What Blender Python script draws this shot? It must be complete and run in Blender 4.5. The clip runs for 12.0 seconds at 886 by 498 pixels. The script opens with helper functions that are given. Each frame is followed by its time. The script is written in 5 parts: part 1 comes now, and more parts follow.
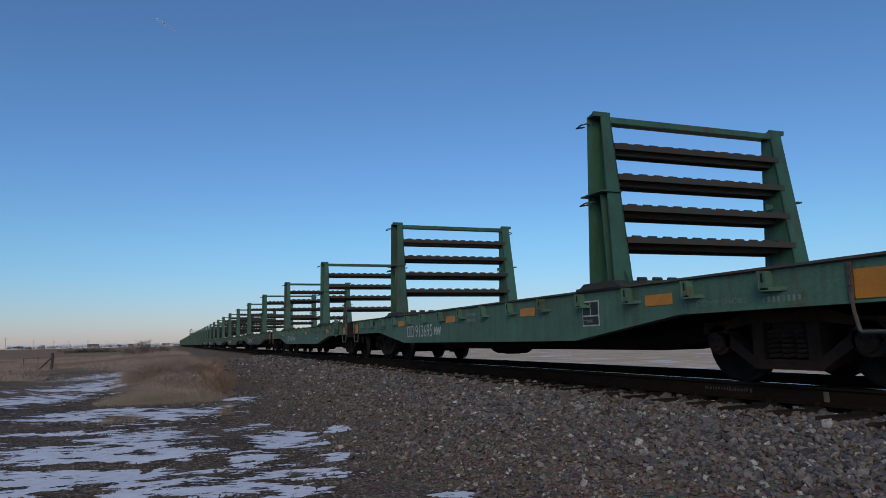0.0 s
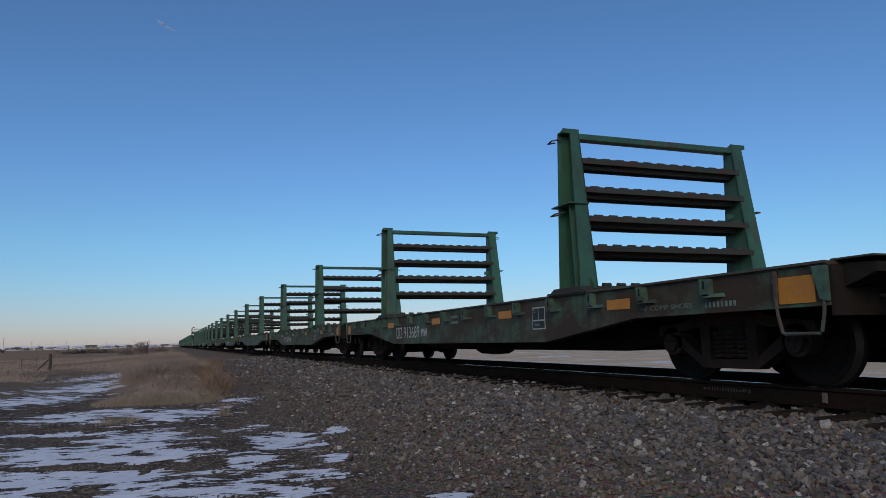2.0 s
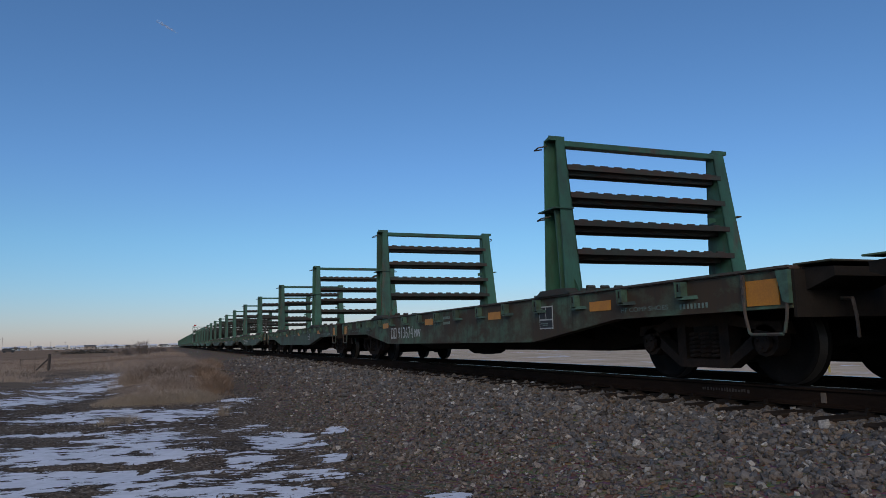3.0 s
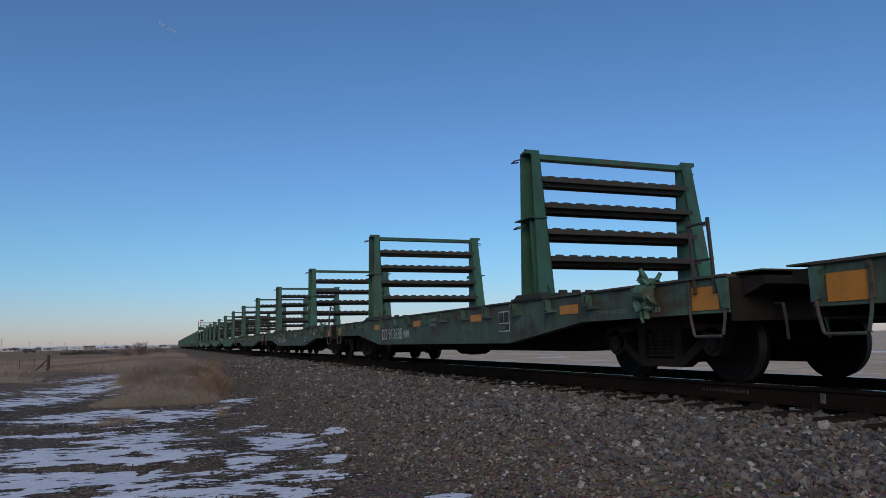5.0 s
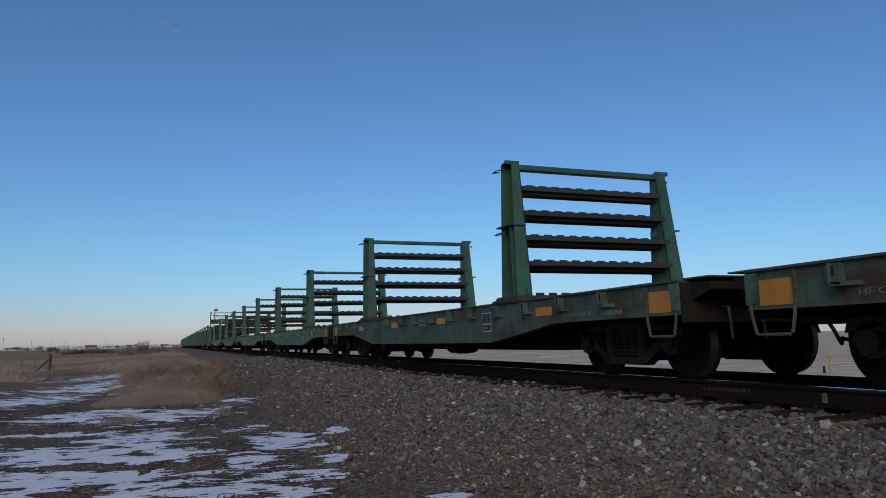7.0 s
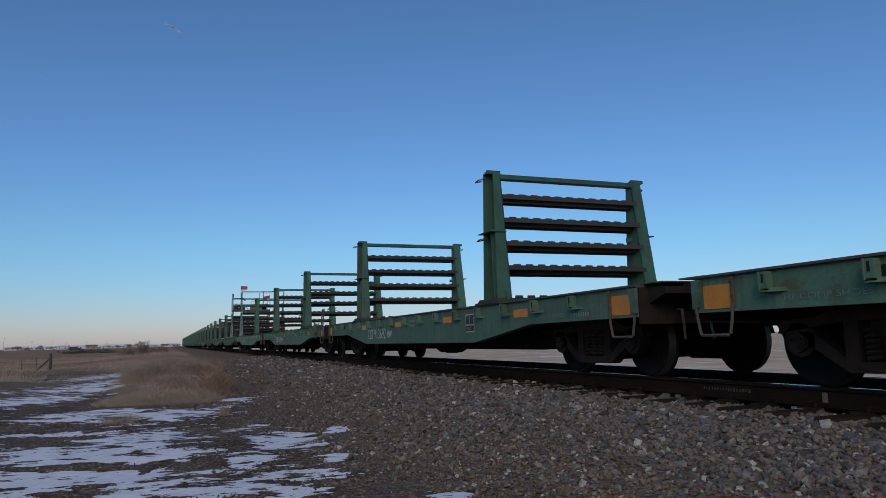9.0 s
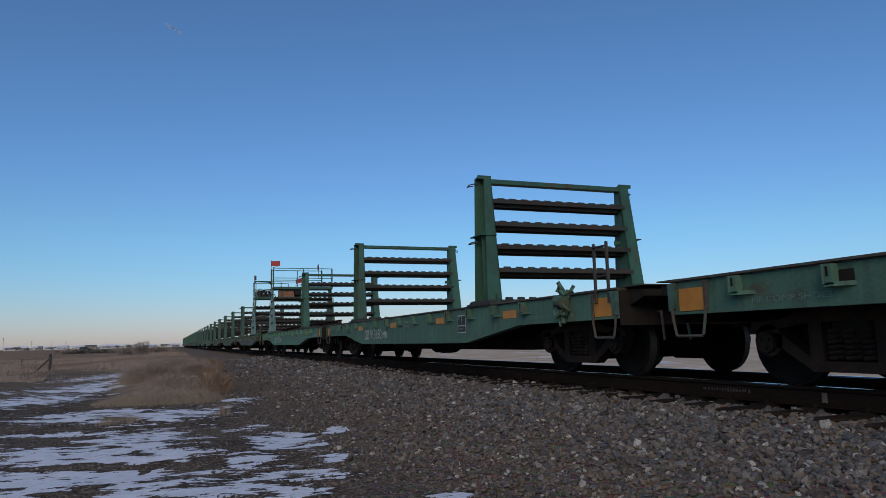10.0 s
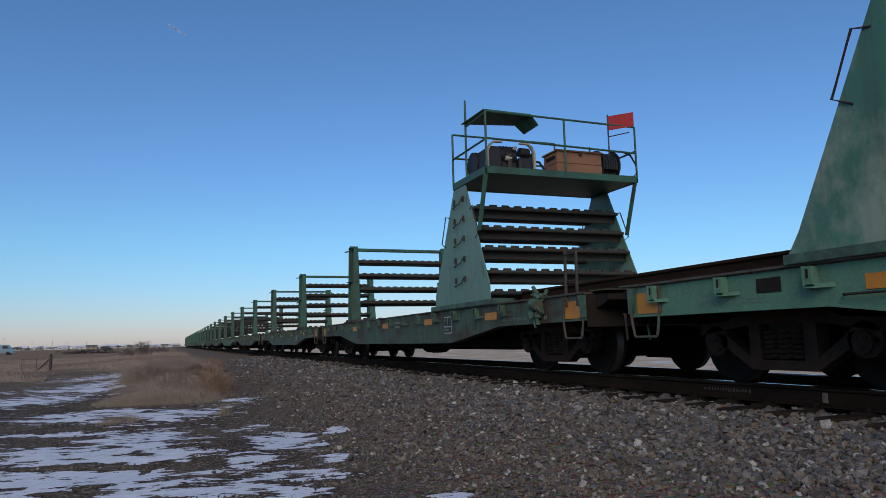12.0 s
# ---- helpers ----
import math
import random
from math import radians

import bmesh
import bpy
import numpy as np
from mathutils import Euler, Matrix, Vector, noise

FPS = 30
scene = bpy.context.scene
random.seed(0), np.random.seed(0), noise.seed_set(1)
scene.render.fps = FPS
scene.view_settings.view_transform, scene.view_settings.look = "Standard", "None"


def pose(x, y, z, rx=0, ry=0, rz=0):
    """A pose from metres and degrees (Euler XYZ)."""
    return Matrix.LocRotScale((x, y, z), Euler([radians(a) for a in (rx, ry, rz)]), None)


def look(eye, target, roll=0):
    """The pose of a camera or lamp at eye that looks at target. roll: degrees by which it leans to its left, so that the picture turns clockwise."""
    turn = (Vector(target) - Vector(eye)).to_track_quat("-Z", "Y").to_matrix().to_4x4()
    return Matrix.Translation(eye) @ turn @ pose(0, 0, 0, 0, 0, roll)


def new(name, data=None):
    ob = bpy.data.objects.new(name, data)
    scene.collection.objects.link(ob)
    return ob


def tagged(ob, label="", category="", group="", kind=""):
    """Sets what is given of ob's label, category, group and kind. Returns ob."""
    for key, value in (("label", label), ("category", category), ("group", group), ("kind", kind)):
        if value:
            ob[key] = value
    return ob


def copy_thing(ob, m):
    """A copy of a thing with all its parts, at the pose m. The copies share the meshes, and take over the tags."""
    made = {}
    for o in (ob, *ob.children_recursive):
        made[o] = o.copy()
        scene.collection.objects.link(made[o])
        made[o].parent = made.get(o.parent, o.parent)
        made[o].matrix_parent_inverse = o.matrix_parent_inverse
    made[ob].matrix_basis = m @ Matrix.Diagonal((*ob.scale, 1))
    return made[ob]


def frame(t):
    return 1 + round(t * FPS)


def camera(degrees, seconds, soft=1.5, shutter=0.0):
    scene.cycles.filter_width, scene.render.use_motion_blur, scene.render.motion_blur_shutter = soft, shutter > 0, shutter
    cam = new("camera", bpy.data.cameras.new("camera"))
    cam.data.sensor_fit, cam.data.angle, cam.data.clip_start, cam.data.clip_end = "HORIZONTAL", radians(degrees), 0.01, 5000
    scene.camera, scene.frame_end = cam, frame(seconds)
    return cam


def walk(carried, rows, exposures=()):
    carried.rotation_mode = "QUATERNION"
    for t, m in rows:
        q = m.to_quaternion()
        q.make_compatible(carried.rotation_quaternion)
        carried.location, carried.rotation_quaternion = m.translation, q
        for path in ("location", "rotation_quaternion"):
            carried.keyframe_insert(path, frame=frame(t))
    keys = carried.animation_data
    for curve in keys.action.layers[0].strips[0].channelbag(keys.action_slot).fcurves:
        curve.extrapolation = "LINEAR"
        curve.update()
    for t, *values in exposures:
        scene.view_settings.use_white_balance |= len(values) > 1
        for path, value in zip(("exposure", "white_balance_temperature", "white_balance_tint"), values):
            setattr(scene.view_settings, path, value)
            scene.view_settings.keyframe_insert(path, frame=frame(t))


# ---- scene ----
# ---- camera ----
RAIL_X = 6.495                # middle of the track; the rail heads lie at z = 0
EYE = Vector((0.0, 0.0, 0.519))
cam = camera(64.0, 12.0, soft=0.85)
AIM = [(0, 20.986, 7.229), (0.5, 20.986, 7.229), (1, 21.069, 7.32), (1.5, 21.11, 7.297), (2, 21.097, 7.297),
       (2.5, 21.171, 7.297), (3, 21.171, 7.297), (5, 21.216, 7.352), (5.5, 21.138, 7.306), (6, 21.11, 7.297),
       (6.5, 21.159, 7.297), (7, 21.11, 7.306), (9, 21.085, 7.275), (9.5, 21.11, 7.297), (10, 21.11, 7.297),
       (10.5, 21.052, 7.252), (11, 21.052, 7.252), (11.5, 21.052, 7.252), (12, 21.073, 7.297)]


def aim(yaw, pitch):
    a, b = radians(yaw), radians(pitch)
    return look(EYE, EYE + Vector((math.sin(a) * math.cos(b), math.cos(a) * math.cos(b), math.sin(b))), -1.346)


walk(cam, [(t, aim(a, b)) for t, a, b in AIM],
     exposures=[(0, 0.08, 6700, 8), (7, 0.05, 6700, 8), (10.3, 0.06, 6700, 8), (11.5, 0.25, 6700, 8), (12, 0.26, 6700, 8)])

# ---- sky and sun: a clear evening, the sun low behind the camera's left shoulder ----
SUN_ELEV, SUN_TURN = 32.0, -150.0      # degrees; turn from +Y towards +X
world = bpy.data.worlds.new("evening_sky")
scene.world = world
world.use_nodes = True
wn, wl = world.node_tree.nodes, world.node_tree.links
sky = wn.new("ShaderNodeTexSky")
sky.sky_type, sky.sun_disc = "NISHITA", False
sky.sun_elevation, sky.sun_rotation = radians(SUN_ELEV), radians(SUN_TURN)
sky.altitude, sky.air_density, sky.dust_density, sky.ozone_density = 1400, 1.0, 1.5, 8.0
# warm evening haze all round the horizon
aim = wn.new("ShaderNodeTexCoord")
up = wn.new("ShaderNodeSeparateXYZ")
wl.new(aim.outputs["Generated"], up.inputs[0])
haze = wn.new("ShaderNodeValToRGB")
haze.color_ramp.interpolation = "B_SPLINE"
HAZE = ((0.0, (0.98, 0.70, 0.66)), (0.035, (0.96, 0.79, 0.73)), (0.075, (0.90, 0.90, 0.83)), (0.13, (0.89, 1.0, 0.905)), (0.20, (0.915, 1.04, 0.955)), (0.32, (0.90, 1.03, 1.09)), (0.46, (0.89, 1.05, 1.25)))
while len(haze.color_ramp.elements) < len(HAZE):
    haze.color_ramp.elements.new(0.5)
for knot, (at_, tint) in zip(haze.color_ramp.elements, HAZE):
    knot.position, knot.color = at_, (*tint, 1)
wl.new(up.outputs[2], haze.inputs[0])
tinted = wn.new("ShaderNodeMix")
tinted.data_type, tinted.blend_type = "RGBA", "MULTIPLY"
tinted.inputs[0].default_value = 1.0
wl.new(sky.outputs[0], tinted.inputs[6])
wl.new(haze.outputs[0], tinted.inputs[7])
wl.new(tinted.outputs[2], wn["Background"].inputs[0])
wn["Background"].inputs[1].default_value = 0.118
sun_data = bpy.data.lights.new("sun", "SUN")
sun_data.energy, sun_data.angle, sun_data.color = 1.25, radians(30), (1.0, 0.82, 0.62)
sun = new("sun", sun_data)
_a, _e = radians(SUN_TURN), radians(SUN_ELEV)
sun.matrix_world = look(Vector((math.sin(_a) * math.cos(_e), math.cos(_a) * math.cos(_e), math.sin(_e))) * 50, (0, 0, 0))


# ---- materials ----
def mat(name, base, second=None, scale=3.0, rough=0.7, metal=0.0, bump=0.15, grain=60.0, stain=None, stain_at=0.62,
        stain_scale=1.2, stretch=(1, 1, 1), vary=0.0, spec=0.5, rasp=0.12, streak=None):
    """Two-scale mottled surface; stain: a third colour in patches; vary: tone by object."""
    m = bpy.data.materials.new(name)
    m.use_nodes = True
    n, l = m.node_tree.nodes, m.node_tree.links
    b = n["Principled BSDF"]
    b.inputs["Roughness"].default_value, b.inputs["Metallic"].default_value = rough, metal
    b.inputs["Specular IOR Level"].default_value = spec
    tc = n.new("ShaderNodeTexCoord")
    mp = n.new("ShaderNodeMapping")
    mp.inputs["Scale"].default_value = stretch
    l.new(tc.outputs["Object"], mp.inputs[0])

    def tex(s, d=5.0, r=0.6):
        t = n.new("ShaderNodeTexNoise")
        t.inputs["Scale"].default_value, t.inputs["Detail"].default_value, t.inputs["Roughness"].default_value = s, d, r
        l.new(mp.outputs[0], t.inputs["Vector"])
        return t

    def ramp(src, lo, hi, a=(0, 0, 0, 1), c=(1, 1, 1, 1)):
        r = n.new("ShaderNodeValToRGB")
        r.color_ramp.elements[0].position, r.color_ramp.elements[1].position = lo, hi
        r.color_ramp.elements[0].color, r.color_ramp.elements[1].color = a, c
        l.new(src, r.inputs[0])
        return r

    def mix(fac, a, c, kind="MIX"):
        x = n.new("ShaderNodeMix")
        x.data_type, x.blend_type = "RGBA", kind
        for sock, val in ((x.inputs[0], fac), (x.inputs[6], a), (x.inputs[7], c)):
            if isinstance(val, bpy.types.NodeSocket):
                l.new(val, sock)
            else:
                sock.default_value = val
        return x.outputs[2]

    second = second or tuple(v * 0.7 for v in base)
    col = ramp(tex(scale).outputs[0], 0.35, 0.65, (*base, 1), (*second, 1)).outputs[0]
    fine = tex(grain, 3.0)
    g = ramp(fine.outputs[0], 0.3, 0.7, (1 - rasp, 1 - rasp, 1 - rasp, 1), (1 + rasp, 1 + rasp, 1 + rasp, 1)).outputs[0]
    col = mix(1.0, col, g, "MULTIPLY")
    if stain:
        s = ramp(tex(stain_scale, 8.0, 0.65).outputs[0], stain_at - 0.05, stain_at + 0.06).outputs[0]
        col = mix(s, col, (*stain, 1))
    if streak:
        mp2 = n.new("ShaderNodeMapping")
        mp2.inputs["Scale"].default_value = (3.0, 9.0, 0.7)
        l.new(tc.outputs["Object"], mp2.inputs[0])
        t2 = n.new("ShaderNodeTexNoise")
        t2.inputs["Scale"].default_value, t2.inputs["Detail"].default_value, t2.inputs["Roughness"].default_value = 1.0, 7.0, 0.65
        l.new(mp2.outputs[0], t2.inputs["Vector"])
        s2 = ramp(t2.outputs[0], 0.46, 0.74, (0, 0, 0, 1), (streak[1],) * 3 + (1,)).outputs[0]
        col = mix(s2, col, (*streak[0], 1))
    if vary:
        oi = n.new("ShaderNodeObjectInfo")
        r = ramp(oi.outputs["Random"], 0.0, 1.0, (1 - vary,) * 3 + (1,), (1 + vary,) * 3 + (1,)).outputs[0]
        col = mix(1.0, col, r, "MULTIPLY")
    l.new(col, b.inputs["Base Color"])
    if bump:
        bp = n.new("ShaderNodeBump")
        bp.inputs["Strength"].default_value, bp.inputs["Distance"].default_value = bump, 0.01
        l.new(fine.outputs[0], bp.inputs["Height"])
        l.new(bp.outputs[0], b.inputs["Normal"])
    return m


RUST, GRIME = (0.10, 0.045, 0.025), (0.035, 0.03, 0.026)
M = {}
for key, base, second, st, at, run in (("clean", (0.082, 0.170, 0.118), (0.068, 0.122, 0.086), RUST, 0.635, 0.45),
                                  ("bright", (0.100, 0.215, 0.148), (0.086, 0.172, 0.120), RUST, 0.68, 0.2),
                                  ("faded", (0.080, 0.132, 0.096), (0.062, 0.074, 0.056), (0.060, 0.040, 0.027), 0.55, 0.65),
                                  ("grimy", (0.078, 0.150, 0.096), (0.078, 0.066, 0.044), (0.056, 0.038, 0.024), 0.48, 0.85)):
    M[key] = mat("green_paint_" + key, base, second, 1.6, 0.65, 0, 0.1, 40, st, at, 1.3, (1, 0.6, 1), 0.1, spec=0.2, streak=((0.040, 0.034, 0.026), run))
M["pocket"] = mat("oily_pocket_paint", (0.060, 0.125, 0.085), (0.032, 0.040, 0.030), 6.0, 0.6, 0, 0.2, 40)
M["rack"] = mat("rack_green_paint", (0.034, 0.118, 0.072), (0.028, 0.084, 0.054), 2.5, 0.55, 0, 0.1, 40, RUST, 0.64, 2.2, (1, 1, 0.3), 0.12, streak=((0.03, 0.025, 0.018), 0.8))
M["rung"] = mat("rusty_rung_steel", (0.026, 0.034, 0.026), (0.038, 0.027, 0.020), 3.0, 0.75, 0, 0.25, 60, (0.04, 0.024, 0.017), 0.55, 3.0, vary=0.2)
M["plate"] = mat("tower_plate_paint", (0.135, 0.225, 0.17), (0.058, 0.165, 0.11), 0.8, 0.5, 0, 0.06, 40, (0.07, 0.038, 0.025), 0.645, 3.4, (1, 1, 0.28), rasp=0.06, streak=((0.10, 0.10, 0.07), 0.35))
M["plategreen"] = mat("tower_plate_green", (0.062, 0.178, 0.120), (0.048, 0.142, 0.096), 1.4, 0.5, 0, 0.06, 40, (0.23, 0.28, 0.215), 0.505, 0.9, (1, 1, 0.8), rasp=0.06, streak=((0.07, 0.035, 0.022), 0.35))
# cast steel toned down to take in the shade under the cars
M["black"] = mat("dark_cast_steel", (0.018, 0.0155, 0.0135), (0.026, 0.021, 0.0175), 4.0, 0.9, 0.0, 0.3, 50, spec=0.1)
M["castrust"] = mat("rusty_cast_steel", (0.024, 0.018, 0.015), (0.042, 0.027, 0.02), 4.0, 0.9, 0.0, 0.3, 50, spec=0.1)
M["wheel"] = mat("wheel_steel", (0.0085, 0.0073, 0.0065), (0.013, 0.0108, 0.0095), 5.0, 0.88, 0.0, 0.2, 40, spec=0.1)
M["tread"] = mat("polished_tread_steel", (0.05, 0.045, 0.04), (0.035, 0.03, 0.027), 8.0, 0.5, 0.6, 0.05, 80)
M["deck"] = mat("weathered_deck_wood", (0.08, 0.048, 0.036), (0.056, 0.04, 0.032), 3.0, 0.9, 0, 0.4, 60, vary=0.2)
M["amber"] = mat("amber_reflective_sheet", (0.496, 0.192, 0.0096), (0.4, 0.152, 0.012), 5.0, 0.45, 0, 0.05, 60, (0.16, 0.08, 0.02), 0.66, 4.0)
M["white"] = mat("white_stencil_paint", (0.4675, 0.4675, 0.442), (0.34, 0.3485, 0.323), 9.0, 0.7, 0, 0.05, 60, (0.16, 0.2, 0.17), 0.66, 8.0)
M["dull"] = mat("worn_stencil_paint", (0.17, 0.22, 0.19), (0.09, 0.15, 0.12), 20.0, 0.7, 0, 0.05, 60)
M["panelblack"] = mat("black_panel_paint", (0.02, 0.02, 0.02), None, 9.0, 0.6)
M["bar"] = mat("grab_iron_steel", (0.04, 0.04, 0.036), (0.064, 0.04, 0.028), 9.0, 0.6, 0.5, 0.1, 60)
M["stepiron"] = mat("rusty_step_iron", (0.085, 0.065, 0.052), (0.05, 0.036, 0.028), 12.0, 0.8, 0, 0.2, 60, (0.06, 0.10, 0.075), 0.56, 6.0)
M["red"] = mat("red_sign_paint", (0.408, 0.0255, 0.02125), (0.34, 0.02125, 0.017), 4.0, 0.55, 0, 0.05, 60)
M["railweb"] = mat("rail_web_rust", (0.020, 0.0125, 0.009), (0.030, 0.018, 0.0125), 5.0, 0.9, 0.0, 0.3, 60, stretch=(1, 0.3, 1), spec=0.04)
M["railtop"] = mat("polished_rail_head", (0.62, 0.62, 0.62), (0.55, 0.55, 0.55), 9.0, 0.25, 1.0, 0.02, 80, stretch=(1, 0.1, 1))
M["tie"] = mat("creosoted_tie_wood", (0.019, 0.0145, 0.012), (0.031, 0.023, 0.018), 3.0, 0.95, 0, 0.5, 40, stretch=(0.2, 1, 1), vary=0.25, spec=0.08)
M["wood"] = mat("plywood_box", (0.255, 0.119, 0.06375), (0.2125, 0.09775, 0.051), 3.0, 0.7, 0, 0.15, 50)
M["rubber"] = mat("black_hose_rubber", (0.015, 0.015, 0.016), None, 6.0, 0.6)
M["cream"] = mat("cream_engine_cowl", (0.42, 0.38, 0.30), (0.34, 0.30, 0.24), 6.0, 0.5)
M["post"] = mat("grey_fence_wood", (0.07, 0.055, 0.045), (0.05, 0.04, 0.035), 6.0, 0.9, 0, 0.4, 50)


# ---- mesh helpers ----
def part(name, bm, material, parent, label="", kind=""):
    me = bpy.data.meshes.new(name)
    bm.normal_update()
    bm.to_mesh(me)
    bm.free()
    for x in (material if isinstance(material, (list, tuple)) else [material]):
        me.materials.append(x)
    ob = new(name, me)
    if parent is not None:
        ob.parent = parent
    return tagged(ob, label, kind=kind)


def thing(name, label, category, group="", m=None):
    ob = new(name)
    ob.empty_display_size = 0.2
    if m is not None:
        ob.matrix_basis = m
    return tagged(ob, label, category, group)


def box(bm, x0, x1, y0, y1, z0, z1, bev=0.0, mi=0):
    v = [bm.verts.new(c) for c in ((x0, y0, z0), (x1, y0, z0), (x1, y1, z0), (x0, y1, z0),
                                   (x0, y0, z1), (x1, y0, z1), (x1, y1, z1), (x0, y1, z1))]
    fs = [bm.faces.new([v[i] for i in q]) for q in ((3, 2, 1, 0), (4, 5, 6, 7), (0, 1, 5, 4), (1, 2, 6, 5), (2, 3, 7, 6), (3, 0, 4, 7))]
    for f in fs:
        f.material_index = mi
    if bev:
        bmesh.ops.bevel(bm, geom=list({e for f in fs for e in f.edges}), offset=bev, segments=1, affect="EDGES")
    return bm


def prism(bm, poly, axis, a, b, mi=0):
    """Extrude a polygon of 2D points along an axis from a to b (x: points are y,z; y: x,z; z: x,y)."""
    def at(p, w):
        return {"x": (w, p[0], p[1]), "y": (p[0], w, p[1]), "z": (p[0], p[1], w)}[axis]
    lo, hi = [bm.verts.new(at(p, a)) for p in poly], [bm.verts.new(at(p, b)) for p in poly]
    n = len(poly)
    fs = [bm.faces.new(lo[::-1]), bm.faces.new(hi)]
    for i in range(n):
        fs.append(bm.faces.new((lo[i], lo[(i + 1) % n], hi[(i + 1) % n], hi[i])))
    bmesh.ops.recalc_face_normals(bm, faces=fs)
    for f in fs:
        f.material_index = mi
    return bm


def rod(bm, pts, r=0.012, seg=6, mi=0):
    """A round bar along a polyline."""
    pts = [Vector(p) for p in pts]
    rings = []
    for i, p in enumerate(pts):
        d = (pts[min(i + 1, len(pts) - 1)] - pts[max(i - 1, 0)]).normalized()
        u = d.orthogonal().normalized() if abs(d.z) > 0.9 else d.cross(Vector((0, 0, 1))).normalized()
        w = d.cross(u)
        rings.append([bm.verts.new(p + r * (math.cos(k * math.tau / seg) * u + math.sin(k * math.tau / seg) * w)) for k in range(seg)])
    fs = [bm.faces.new(rings[0][::-1]), bm.faces.new(rings[-1])]
    for a, b in zip(rings, rings[1:]):
        for k in range(seg):
            fs.append(bm.faces.new((a[k], a[(k + 1) % seg], b[(k + 1) % seg], b[k])))
    bmesh.ops.recalc_face_normals(bm, faces=fs)
    for f in fs:
        f.material_index = mi
    return bm


def lathe(bm, prof, axis_pt, seg=28, mi=None):
    """Turn a profile of (offset along x, radius) round the x axis through axis_pt."""
    cx, cy, cz = axis_pt
    rings = [[bm.verts.new((cx + o, cy + r * math.cos(k * math.tau / seg), cz + r * math.sin(k * math.tau / seg))) for k in range(seg)] for o, r in prof]
    for i, (a, b) in enumerate(zip(rings, rings[1:])):
        for k in range(seg):
            f = bm.faces.new((a[k], a[(k + 1) % seg], b[(k + 1) % seg], b[k]))
            f.smooth = True
            f.material_index = mi[i] if mi else 0
    bm.faces.new(rings[0][::-1])
    bm.faces.new(rings[-1])
    bmesh.ops.recalc_face_normals(bm, faces=bm.faces[:])
    return bm


B = bmesh.new


# ---- ground: one sheet, embankment of the track, dirt track and field ----
def ground_z(x, y):
    d = abs(x - RAIL_X)
    if d < 1.3:
        z = -0.25
    elif d < 4.4:
        z = -0.25 - (d - 1.3) * 0.085 - 0.03 * max(0, d - 1.6) * (1 if x > RAIL_X else 0)
    else:
        z = -0.514 - 0.01 * min(d - 4.4, 4)
    if d > 1.4:
        far = min(1.0, (d - 1.4) / 2)
        z += far * (0.05 * noise.noise((x * 0.35, y * 0.35, 3)) + 0.03 * noise.noise((x * 1.1, y * 1.1, 7)))
        if d < 4.5:
            z += 0.018 * noise.noise((x * 5, y * 5, 1))
    if x < 2:
        w = min(1, (2 - x) / 3)
        z += w * 0.10 * noise.noise((x * 0.12, y * 0.07, 9))
        z += 0.30 * math.exp(-((x + 5.1) / 1.2) ** 2 - ((y - 22.5) / 2.6) ** 2)       # dirt bank by the track
        z += 0.30 * math.exp(-((x - 0.2) / 1.3) ** 2 - ((y - 24) / 7.0) ** 2)       # weedy hummock
        z += 0.45 * math.exp(-((x + 1.0) / 3.5) ** 2 - ((y - 75) / 25.0) ** 2)
    return z


def axis_steps(lo, hi, mid, fine, grow):
    out, s, x = [mid], fine, mid
    while x < hi:
        s = fine if x - mid < grow[0] else s * grow[1]
        x += s
        out.append(min(x, hi))
    s, x = fine, mid
    while x > lo:
        s = fine if mid - x < grow[0] else s * grow[1]
        x -= s
        out.insert(0, max(x, lo))
    return out


def build_ground():
    xs = axis_steps(-2500, 2500, 2.0, 0.11, (5.2, 1.13))
    ys = axis_steps(-60, 4000, 7.0, 0.13, (6.5, 1.045))
    verts = [(x, y, ground_z(x, y)) for y in ys for x in xs]
    nx = len(xs)
    faces = [(j * nx + i, j * nx + i + 1, (j + 1) * nx + i + 1, (j + 1) * nx + i) for j in range(len(ys) - 1) for i in range(nx - 1)]
    me = bpy.data.meshes.new("ground")
    me.from_pydata(verts, [], faces)
    me.polygons.foreach_set("use_smooth", [True] * len(faces))
    me.materials.append(ground_material())
    tagged(new("ground", me), "dry dirt and gravel with thin snow patches", "ground", kind="structure")


